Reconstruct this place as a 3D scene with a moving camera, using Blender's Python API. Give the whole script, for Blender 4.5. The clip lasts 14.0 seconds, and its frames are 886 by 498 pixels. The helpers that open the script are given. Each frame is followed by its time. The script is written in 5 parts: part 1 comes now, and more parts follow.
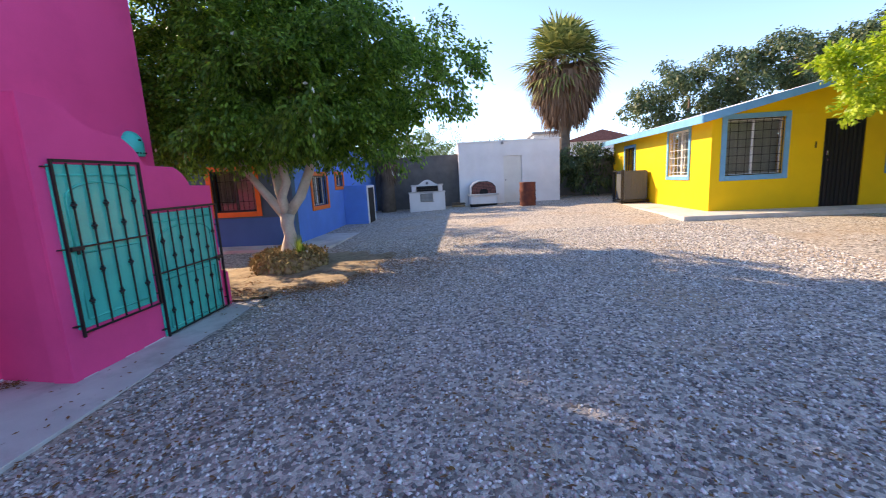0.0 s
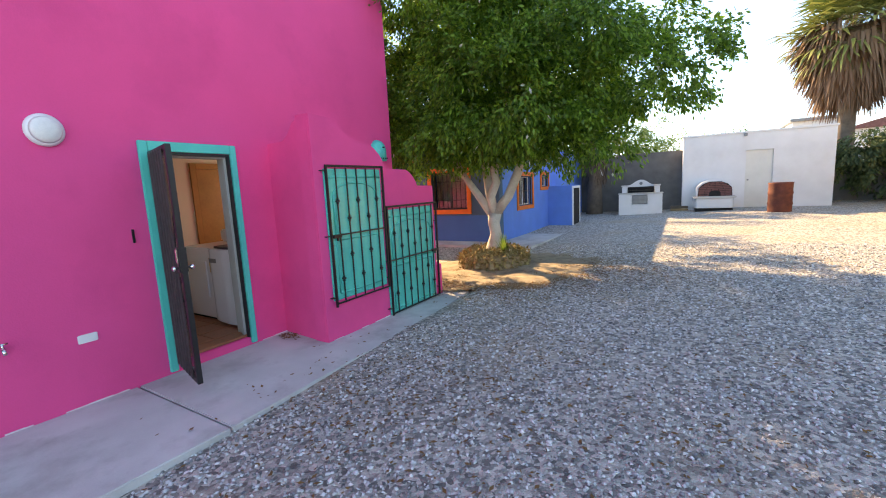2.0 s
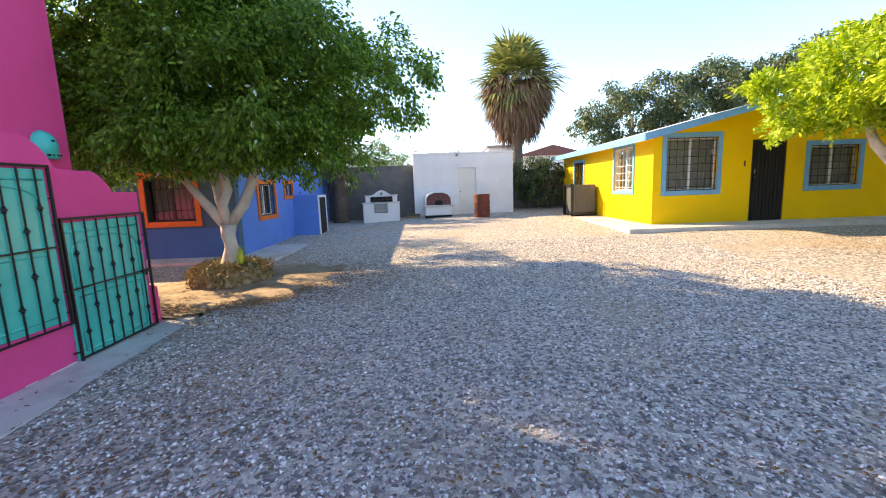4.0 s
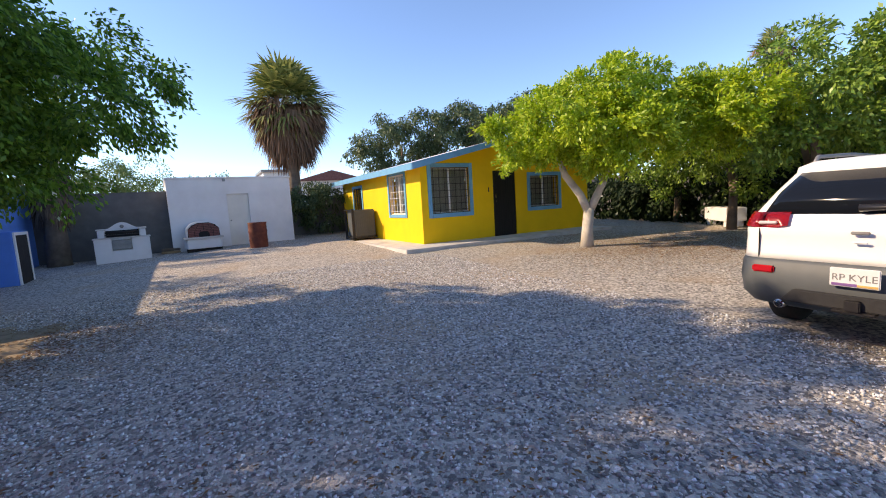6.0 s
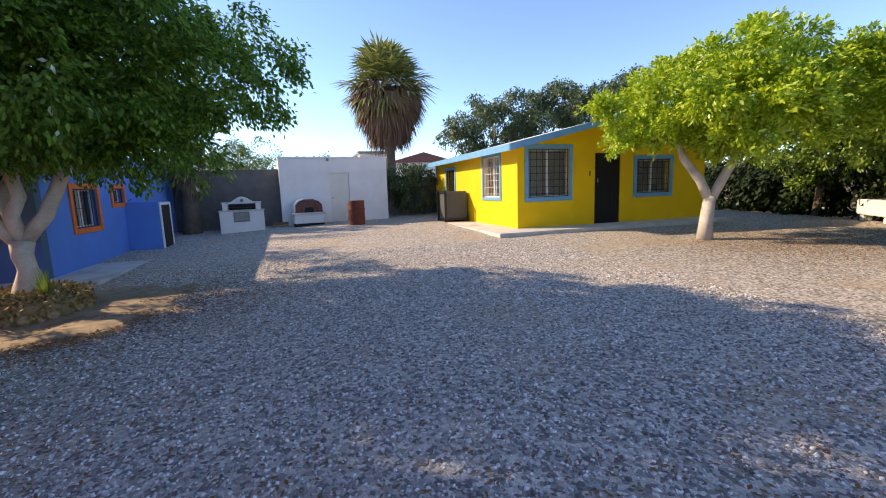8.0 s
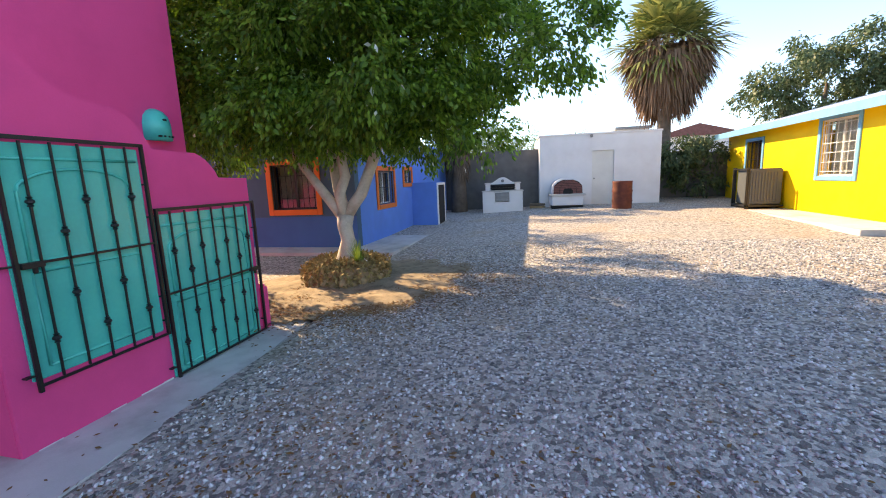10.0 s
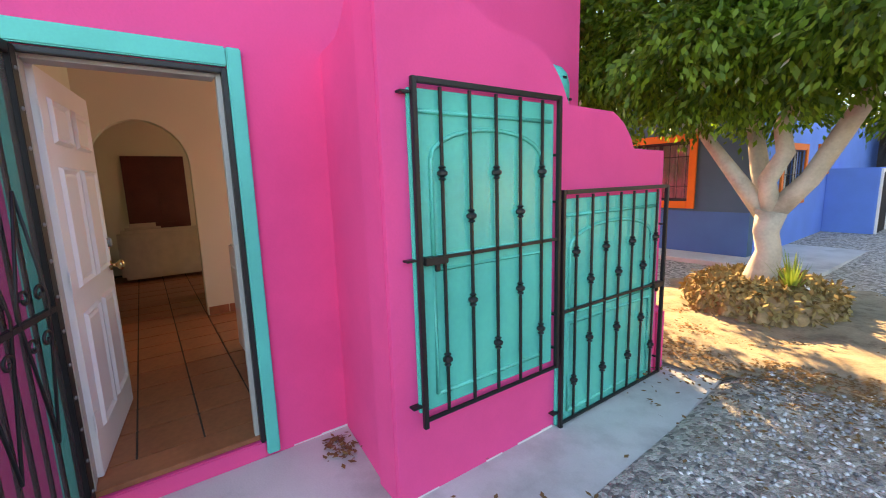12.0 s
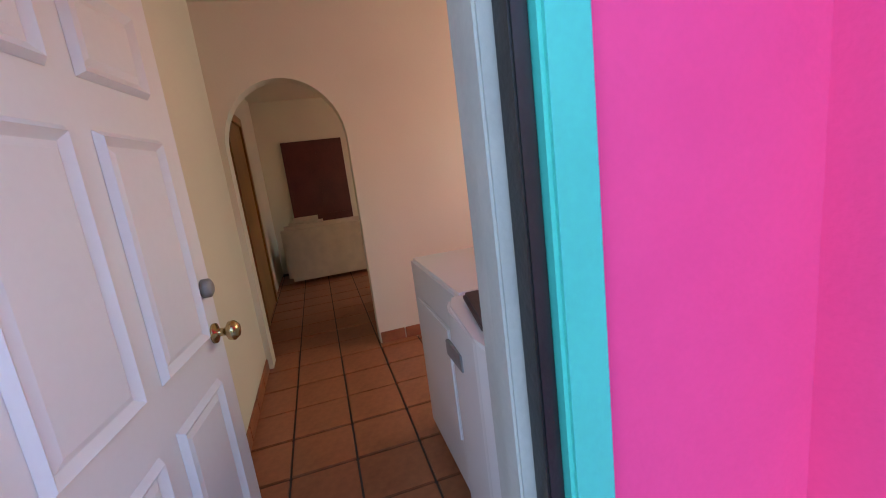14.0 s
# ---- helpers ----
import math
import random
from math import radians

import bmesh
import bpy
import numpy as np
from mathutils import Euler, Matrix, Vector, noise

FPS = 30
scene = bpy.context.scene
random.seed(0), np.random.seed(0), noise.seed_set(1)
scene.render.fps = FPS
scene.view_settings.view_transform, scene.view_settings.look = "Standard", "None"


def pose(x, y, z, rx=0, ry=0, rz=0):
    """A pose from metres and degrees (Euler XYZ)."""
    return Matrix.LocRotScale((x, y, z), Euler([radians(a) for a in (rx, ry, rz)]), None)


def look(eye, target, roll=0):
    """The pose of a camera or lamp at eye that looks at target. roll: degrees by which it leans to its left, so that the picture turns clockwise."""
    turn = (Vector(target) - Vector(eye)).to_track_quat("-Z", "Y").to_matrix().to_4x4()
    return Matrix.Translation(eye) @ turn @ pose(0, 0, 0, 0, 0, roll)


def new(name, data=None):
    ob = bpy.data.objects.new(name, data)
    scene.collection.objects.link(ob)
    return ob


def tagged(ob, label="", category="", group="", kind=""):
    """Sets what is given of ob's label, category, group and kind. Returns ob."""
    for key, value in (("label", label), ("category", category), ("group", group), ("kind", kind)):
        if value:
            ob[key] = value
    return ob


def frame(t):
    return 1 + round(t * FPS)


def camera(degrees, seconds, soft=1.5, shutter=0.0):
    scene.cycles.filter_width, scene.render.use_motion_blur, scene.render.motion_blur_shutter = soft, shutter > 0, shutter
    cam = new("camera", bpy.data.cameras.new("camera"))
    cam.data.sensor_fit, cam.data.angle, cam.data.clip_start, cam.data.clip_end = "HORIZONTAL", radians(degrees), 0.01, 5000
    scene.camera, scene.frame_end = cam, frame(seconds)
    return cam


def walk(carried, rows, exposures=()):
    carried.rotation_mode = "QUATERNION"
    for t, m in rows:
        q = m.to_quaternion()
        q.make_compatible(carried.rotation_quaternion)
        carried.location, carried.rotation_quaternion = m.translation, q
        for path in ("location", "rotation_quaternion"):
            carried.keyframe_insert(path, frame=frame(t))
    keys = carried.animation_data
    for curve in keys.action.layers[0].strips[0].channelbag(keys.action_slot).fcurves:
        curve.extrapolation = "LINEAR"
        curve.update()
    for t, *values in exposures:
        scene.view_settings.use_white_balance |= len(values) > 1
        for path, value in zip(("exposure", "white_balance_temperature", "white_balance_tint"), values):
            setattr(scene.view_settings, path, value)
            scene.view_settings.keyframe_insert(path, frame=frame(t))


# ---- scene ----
cam = camera(93.2, 14.0, 1.0, 0.08)
METRES, EYE, TILT, LEAN, TURN = 5.9, 1.5, 0.0, 0.0, 5.4
ROWS = [
    (0.0, 0.0, 0.0, 0.0, -0.51, -9.57, 3.01),
    (0.5, 0.0027, 0.0257, -0.0028, 19.92, -9.78, 2.27),
    (1.0, -0.0094, 0.0234, -0.0043, 33.85, -10.5, 2.76),
    (1.5, -0.0192, 0.0155, -0.0019, 32.81, -9.49, 3.26),
    (2.0, -0.0195, 0.0139, 0.0028, 26.34, -8.19, 2.89),
    (2.5, -0.0197, 0.0181, 0.0031, 20.74, -7.88, 1.89),
    (3.0, -0.0118, 0.0195, -0.0031, 14.16, -8.23, 1.27),
    (3.5, -0.0073, 0.0194, -0.0023, 5.32, -8.52, 1.52),
    (4.0, 0.0117, 0.0247, -0.0014, -6.39, -8.33, 2.08),
    (6.5, 0.0353, 0.0348, 0.0057, -36.44, -6.16, 3.4),
    (7.0, 0.0291, 0.0421, 0.0045, -34.21, -6.36, 2.6),
    (9.5, -0.0286, 0.2061, -0.008, -0.0, -9.88, 2.74),
    (10.0, -0.059, 0.2591, -0.0053, 8.54, -9.36, 2.34),
    (10.5, -0.1057, 0.3048, -0.0095, 16.9, -8.88, 1.66),
    (11.0, -0.1556, 0.3545, -0.0134, 26.63, -8.65, 1.48),
    (11.5, -0.2241, 0.4, -0.0124, 38.86, -9.15, 1.86),
    (12.0, -0.2977, 0.4117, -0.0157, 48.96, -9.18, 1.75),
    (12.5, -0.3809, 0.4356, -0.0218, 56.69, -8.98, 2.24),
    (13.0, -0.4664, 0.4392, -0.0247, 62.07, -9.85, 3.96),
    (13.5, -0.5377, 0.4505, -0.0229, 64.26, -9.75, 5.55),
    (14.0, -0.6110, 0.4685, -0.0217, 67.45, -11.38, 7.06),
]
EXPO = [(0.0, 1.78, 7800, 17), (0.5, 2.03, 8000, 19), (1.0, 2.38, 10400, 13), (2.5, 2.38, 10400, 13), (3.5, 2.38, 10200, 12), (4.2, 2.03, 8600, 12), (6.3, 1.18, 7600, 15), (7.2, 1.18, 7600, 15), (9.5, 1.88, 7900, 13), (10.5, 2.23, 10800, 15), (11.5, 2.68, 11800, 17), (12.5, 3.2, 11000, 11), (13.2, 3.4, 9300, 12), (14.0, 3.36, 8400, 12)]
walk(cam, [(t, pose(0, 0, EYE, TILT, LEAN, TURN) @ pose(METRES * x, METRES * y, METRES * z, 90 + pitch, roll, yaw)) for t, x, y, z, yaw, pitch, roll in ROWS], EXPO)

# ---- light ----
SUN_EL, SUN_AZ = 31.0, 301.0          # degrees; azimuth clockwise from +y
world = bpy.data.worlds.new("sky")
scene.world = world
world.use_nodes = True
wn = world.node_tree.nodes
sky = wn.new("ShaderNodeTexSky")
sky.sky_type = "NISHITA"
sky.sun_disc = False
sky.sun_elevation, sky.sun_rotation = radians(SUN_EL), radians(SUN_AZ)
sky.air_density, sky.dust_density, sky.ozone_density = 0.72, 0.0, 5.0
world.node_tree.links.new(sky.outputs[0], wn["Background"].inputs[0])
wn["Background"].inputs[1].default_value = 0.15
sun = new("sun", bpy.data.lights.new("sun", "SUN"))
sun.data.energy, sun.data.angle, sun.data.color = 2.8, radians(0.6), (1.0, 0.83, 0.62)
a, e = radians(SUN_AZ), radians(SUN_EL)
sun.matrix_world = look((math.sin(a) * math.cos(e) * 30, math.cos(a) * math.cos(e) * 30, math.sin(e) * 30), (0, 0, 0))

# area lamps added to brighten the kitchen and living room, in two unseen north openings
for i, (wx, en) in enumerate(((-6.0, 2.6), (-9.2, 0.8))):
    al = new("added_interior_fill", bpy.data.lights.new("added_interior_fill", "AREA"))
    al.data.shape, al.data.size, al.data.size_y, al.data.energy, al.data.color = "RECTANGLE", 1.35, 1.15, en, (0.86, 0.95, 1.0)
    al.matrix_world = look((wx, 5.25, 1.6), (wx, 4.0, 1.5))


# ---- materials ----
def lin(c):
    return tuple((v / 12.92 if v <= 0.04045 else ((v + 0.055) / 1.055) ** 2.4) for v in c)


def mat(name, col, rough=0.7, var=0.12, scale=6.0, fine=60.0, bump=0.15, metal=0.0, spec=0.4, stain=None, stain_amt=0.35, stain_scale=1.2):
    """Painted or mineral surface: two scales of tone, an optional stain colour, fine relief."""
    m = bpy.data.materials.new(name)
    m.use_nodes = True
    nt = m.node_tree
    N, L = nt.nodes, nt.links
    b = N["Principled BSDF"]
    co = N.new("ShaderNodeTexCoord")
    n1 = N.new("ShaderNodeTexNoise"); n1.inputs["Scale"].default_value = scale; n1.inputs["Detail"].default_value = 6
    n2 = N.new("ShaderNodeTexNoise"); n2.inputs["Scale"].default_value = fine; n2.inputs["Detail"].default_value = 4
    L.new(co.outputs["Object"], n1.inputs["Vector"]); L.new(co.outputs["Object"], n2.inputs["Vector"])
    mx = N.new("ShaderNodeMix"); mx.data_type = "RGBA"
    mx.inputs[6].default_value = (*[v * (1 - var) for v in col], 1)
    mx.inputs[7].default_value = (*[min(1, v * (1 + var)) for v in col], 1)
    add = N.new("ShaderNodeMath"); add.operation = "ADD"
    mu = N.new("ShaderNodeMath"); mu.operation = "MULTIPLY"; mu.inputs[1].default_value = 0.4
    L.new(n2.outputs[0], mu.inputs[0]); L.new(n1.outputs[0], add.inputs[0]); L.new(mu.outputs[0], add.inputs[1])
    rg = N.new("ShaderNodeMapRange"); rg.inputs[1].default_value = 0.45; rg.inputs[2].default_value = 0.95
    L.new(add.outputs[0], rg.inputs[0]); L.new(rg.outputs[0], mx.inputs[0])
    out = mx.outputs[2]
    if stain:
        n3 = N.new("ShaderNodeTexNoise"); n3.inputs["Scale"].default_value = stain_scale; n3.inputs["Detail"].default_value = 9; n3.inputs["Roughness"].default_value = 0.65
        L.new(co.outputs["Object"], n3.inputs["Vector"])
        r3 = N.new("ShaderNodeMapRange"); r3.inputs[1].default_value = 0.5; r3.inputs[2].default_value = 0.72; r3.inputs[4].default_value = stain_amt
        L.new(n3.outputs[0], r3.inputs[0])
        m3 = N.new("ShaderNodeMix"); m3.data_type = "RGBA"; m3.inputs[7].default_value = (*stain, 1)
        L.new(r3.outputs[0], m3.inputs[0]); L.new(out, m3.inputs[6])
        out = m3.outputs[2]
    L.new(out, b.inputs["Base Color"])
    b.inputs["Roughness"].default_value, b.inputs["Metallic"].default_value, b.inputs["Specular IOR Level"].default_value = rough, metal, spec
    if bump:
        bp = N.new("ShaderNodeBump"); bp.inputs["Strength"].default_value = bump; bp.inputs["Distance"].default_value = 0.01
        L.new(add.outputs[0], bp.inputs["Height"]); L.new(bp.outputs[0], b.inputs["Normal"])
    return m


def island_mat(name, cols, rough=0.6, spec=0.4, sub=0.0):
    """Many small pieces, each with its own tone."""
    m = bpy.data.materials.new(name)
    m.use_nodes = True
    N, L = m.node_tree.nodes, m.node_tree.links
    b = N["Principled BSDF"]
    g = N.new("ShaderNodeNewGeometry")
    r = N.new("ShaderNodeValToRGB")
    el = r.color_ramp.elements
    for i, c in enumerate(cols):
        p = i / (len(cols) - 1)
        x = el[0] if i == 0 else el[1] if i == len(cols) - 1 else el.new(p)
        x.position, x.color = p, (*c, 1)
    L.new(g.outputs["Random Per Island"], r.inputs[0])
    L.new(r.outputs[0], b.inputs["Base Color"])
    b.inputs["Roughness"].default_value, b.inputs["Specular IOR Level"].default_value = rough, spec
    if sub:
        t = N.new("ShaderNodeBsdfTranslucent")
        L.new(r.outputs[0], t.inputs[0])
        s = N.new("ShaderNodeMixShader"); s.inputs[0].default_value = sub
        L.new(b.outputs[0], s.inputs[1]); L.new(t.outputs[0], s.inputs[2])
        L.new(s.outputs[0], N["Material Output"].inputs[0])
    return m


def glass(name, tint=(0.8, 0.85, 0.85), rough=0.03):
    m = bpy.data.materials.new(name)
    m.use_nodes = True
    b = m.node_tree.nodes["Principled BSDF"]
    b.inputs["Base Color"].default_value = (*tint, 1)
    b.inputs["Transmission Weight"].default_value, b.inputs["Roughness"].default_value, b.inputs["IOR"].default_value = 1, rough, 1.45
    return m


def screen_mat(name, col, cover):
    """Fine perforated sheet, seen through in part."""
    m = bpy.data.materials.new(name)
    m.use_nodes = True
    N, L = m.node_tree.nodes, m.node_tree.links
    b = N["Principled BSDF"]
    b.inputs["Base Color"].default_value, b.inputs["Roughness"].default_value = (*col, 1), 0.7
    t = N.new("ShaderNodeBsdfTransparent")
    s = N.new("ShaderNodeMixShader"); s.inputs[0].default_value = cover
    L.new(t.outputs[0], s.inputs[1]); L.new(b.outputs[0], s.inputs[2]); L.new(s.outputs[0], N["Material Output"].inputs[0])
    return m


PINK = mat("pink_stucco", (0.90, 0.075, 0.265), 0.75, 0.05, 1.5, 90, 0.3, stain=(0.72, 0.05, 0.21), stain_amt=0.45)
TEAL = mat("teal_paint", (0.008, 0.55, 0.46), 0.4, 0.08, 4, 80, 0.1)
TEAL_DOOR = mat("teal_gloss_paint", (0.006, 0.50, 0.41), 0.24, 0.1, 3, 40, 0.08, stain=(0.05, 0.56, 0.40), stain_amt=0.4, stain_scale=2.0)
BLACK = mat("black_iron", (0.012, 0.011, 0.012), 0.42, 0.3, 20, 120, 0.15, spec=0.5)
BROWN_IRON = mat("dark_brown_iron", (0.075, 0.052, 0.055), 0.55, 0.3, 10, 120, 0.2, spec=0.3)
CONCRETE = mat("concrete", (0.58, 0.56, 0.53), 0.88, 0.12, 2.5, 120, 0.3, stain=(0.30, 0.28, 0.255), stain_amt=0.7, stain_scale=1.6)
BLUE = mat("blue_stucco", (0.075, 0.235, 0.66), 0.75, 0.08, 2, 90, 0.25, stain=(0.10, 0.17, 0.45), stain_amt=0.3)
# slate and navy: the blue house front's weaker sky light is in their colour
GREYBLUE_DIMMED = mat("dimmed_slate_blue_stucco", (0.06, 0.13, 0.20), 0.8, 0.1, 2, 90, 0.25)
NAVY_DIMMED = mat("dimmed_navy_stucco", (0.045, 0.15, 0.36), 0.75, 0.1, 2, 90, 0.25)
ORANGE = mat("orange_paint", (0.80, 0.17, 0.02), 0.55, 0.08, 4, 80, 0.1)
YELLOW = mat("yellow_stucco", (0.90, 0.55, 0.006), 0.75, 0.05, 2, 90, 0.25, stain=(0.78, 0.48, 0.01), stain_amt=0.35)
SKYBLUE = mat("sky_blue_paint", (0.13, 0.36, 0.56), 0.6, 0.1, 4, 80, 0.12, stain=(0.22, 0.44, 0.58), stain_amt=0.4, stain_scale=3)
WHITE = mat("white_masonry", (0.72, 0.71, 0.70), 0.8, 0.06, 2, 90, 0.25, stain=(0.55, 0.53, 0.50), stain_amt=0.3)
PALEDOOR = mat("cream_painted_door", (0.68, 0.66, 0.60), 0.55, 0.06, 3, 60, 0.1)
GREYBLOCK = mat("grey_block", (0.14, 0.135, 0.13), 0.92, 0.18, 3, 60, 0.5, stain=(0.08, 0.076, 0.073), stain_amt=0.5)
BARK = mat("pale_bark", (0.50, 0.46, 0.40), 0.85, 0.2, 5, 40, 0.5, stain=(0.24, 0.21, 0.17), stain_amt=0.6, stain_scale=3)
DARKBARK = mat("dark_bark", (0.16, 0.12, 0.09), 0.9, 0.3, 6, 40, 0.6)
SOIL = mat("dry_soil", (0.36, 0.24, 0.13), 0.95, 0.25, 4, 60, 0.6, stain=(0.18, 0.12, 0.07), stain_amt=0.6)
EARTH = mat("tan_earth", (0.33, 0.255, 0.165), 0.95, 0.35, 5, 45, 1.0, stain=(0.16, 0.11, 0.065), stain_amt=0.85, stain_scale=9)
INWALL = mat("cream_plaster", (0.70, 0.66, 0.52), 0.75, 0.04, 1.5, 80, 0.15)
WHITEPAINT = mat("white_gloss_paint", (0.78, 0.78, 0.77), 0.4, 0.03, 3, 60, 0.05)
ENAMEL = mat("white_enamel", (0.75, 0.75, 0.74), 0.25, 0.02, 3, 60, 0.0, spec=0.5)
TERRACOTTA = mat("terracotta_tile", (0.36, 0.13, 0.06), 0.38, 0.3, 3, 30, 0.15, stain=(0.22, 0.08, 0.045), stain_amt=0.6, stain_scale=2.5)
GROUT = mat("dark_grout", (0.10, 0.075, 0.06), 0.9, 0.2, 10, 80, 0.3)
PINE = mat("varnished_pine", (0.36, 0.19, 0.055), 0.4, 0.18, 3, 30, 0.08)
DARKWOOD = mat("dark_red_wood", (0.10, 0.022, 0.016), 0.4, 0.25, 4, 40, 0.08)
SOFA = mat("cream_fabric", (0.55, 0.47, 0.38), 0.9, 0.1, 8, 200, 0.3)
RUST = mat("rusty_steel", (0.13, 0.035, 0.022), 0.8, 0.35, 6, 60, 0.4, stain=(0.22, 0.065, 0.03), stain_amt=0.6, stain_scale=4)
BRICKRED = mat("red_brick_dome", (0.20, 0.085, 0.075), 0.85, 0.25, 8, 60, 0.5, stain=(0.12, 0.06, 0.05), stain_amt=0.6, stain_scale=3)
# also paints the inner shade of slots, hearth, oven mouth, duct and exhaust
DARK = mat("near_black", (0.02, 0.018, 0.017), 0.9, 0.3, 8, 60, 0.2)
CURTAIN = mat("pale_curtain", (0.76, 0.74, 0.70), 0.9, 0.1, 8, 100, 0.2)
GREYMETAL = mat("grey_metal", (0.22, 0.22, 0.22), 0.5, 0.2, 8, 90, 0.1, metal=0.3)
CHROME = mat("chrome", (0.75, 0.74, 0.72), 0.18, 0.03, 8, 90, 0, metal=1)
BRASS = mat("aged_brass", (0.55, 0.40, 0.20), 0.25, 0.1, 8, 90, 0, metal=1)
CARWHITE = mat("white_car_paint", (0.80, 0.80, 0.78), 0.22, 0.01, 2, 60, 0, spec=0.6)
CARGREY = mat("grey_car_plastic", (0.085, 0.095, 0.10), 0.55, 0.08, 10, 200, 0.1)
CARGLASS = mat("tinted_car_glass", (0.008, 0.01, 0.014), 0.06, 0.02, 2, 60, 0, spec=0.22)
RUBBER = mat("tyre_rubber", (0.025, 0.025, 0.026), 0.85, 0.2, 20, 120, 0.3)
REDLENS = mat("red_lamp_lens", (0.42, 0.01, 0.015), 0.12, 0.15, 14, 60, 0, spec=0.7)
PALELENS = mat("pale_lamp_lens", (0.75, 0.55, 0.55), 0.12, 0.1, 14, 60, 0, spec=0.7)
PLATE = mat("plate_paint", (0.66, 0.66, 0.66), 0.4, 0.05, 10, 60, 0)
PURPLE = mat("plate_purple", (0.20, 0.10, 0.28), 0.5, 0.1, 10, 60, 0)
GOLD = mat("plate_gold", (0.60, 0.38, 0.12), 0.5, 0.1, 10, 60, 0)
LENS = mat("opal_glass", (0.74, 0.73, 0.70), 0.3, 0.06, 30, 120, 0.2)
JAMB = mat("grey_beige_jamb", (0.42, 0.41, 0.37), 0.6, 0.1, 6, 80, 0.15)
GLASS = glass("window_glass")
FROST = glass("frosted_glass", (0.9, 0.9, 0.88), 0.35)
SCREEN = screen_mat("perforated_screen", (0.035, 0.032, 0.034), 0.48)
LEAF_DARK = island_mat("dark_ficus_leaves", [(0.042, 0.115, 0.014), (0.078, 0.19, 0.02), (0.125, 0.27, 0.028), (0.20, 0.37, 0.04)], 0.45, 0.4, 0.48)
LEAF_LIGHT = island_mat("light_ficus_leaves", [(0.20, 0.35, 0.012), (0.33, 0.50, 0.018), (0.44, 0.60, 0.026), (0.55, 0.65, 0.05)], 0.42, 0.5, 0.35)
LEAF_MID = island_mat("mid_green_leaves", [(0.08, 0.17, 0.016), (0.14, 0.27, 0.022), (0.21, 0.36, 0.03), (0.32, 0.45, 0.07)], 0.42, 0.5, 0.3)
LEAF_GREY = island_mat("dusty_green_leaves", [(0.04, 0.075, 0.03), (0.065, 0.115, 0.042), (0.10, 0.155, 0.058), (0.14, 0.19, 0.08)], 0.5, 0.4, 0.25)
# near-black greens: canopy shade painted into the leaf colour
LEAF_SHADED = island_mat("shade_darkened_leaves", [(0.010, 0.022, 0.008), (0.018, 0.036, 0.012), (0.028, 0.05, 0.016)], 0.6, 0.2, 0.1)
LEAF_FEATHER = island_mat("feathery_green_leaves", [(0.10, 0.17, 0.06), (0.15, 0.23, 0.08), (0.20, 0.28, 0.10)], 0.6, 0.3, 0.3)
PALM_GREEN = island_mat("palm_green", [(0.08, 0.13, 0.035), (0.14, 0.22, 0.05), (0.22, 0.30, 0.07), (0.38, 0.38, 0.12)], 0.45, 0.5, 0.25)
PALM_DEAD = island_mat("palm_straw", [(0.16, 0.095, 0.06), (0.29, 0.185, 0.115), (0.42, 0.29, 0.185), (0.22, 0.135, 0.09)], 0.8, 0.2, 0.15)
PALM_STUB = island_mat("weathered_palm_stubs", [(0.07, 0.05, 0.038), (0.13, 0.095, 0.07), (0.20, 0.15, 0.11)], 0.9, 0.15)
STONE = island_mat("gravel_stones", [(0.13, 0.13, 0.13), (0.40, 0.39, 0.37), (0.66, 0.63, 0.585), (0.74, 0.68, 0.61), (0.50, 0.44, 0.375), (0.88, 0.865, 0.84)], 0.8, 0.3)
LITTER = island_mat("leaf_litter", [(0.24, 0.12, 0.04), (0.36, 0.20, 0.07), (0.44, 0.28, 0.12), (0.18, 0.10, 0.05)], 0.85, 0.2)
PLANTER_LITTER = island_mat("mossy_leaf_litter", [(0.20, 0.13, 0.05), (0.32, 0.25, 0.09), (0.15, 0.17, 0.045), (0.38, 0.28, 0.12)], 0.85, 0.2)
GRASS = island_mat("spiky_green_leaves", [(0.12, 0.22, 0.03), (0.22, 0.34, 0.05), (0.32, 0.40, 0.08)], 0.5, 0.4, 0.3)


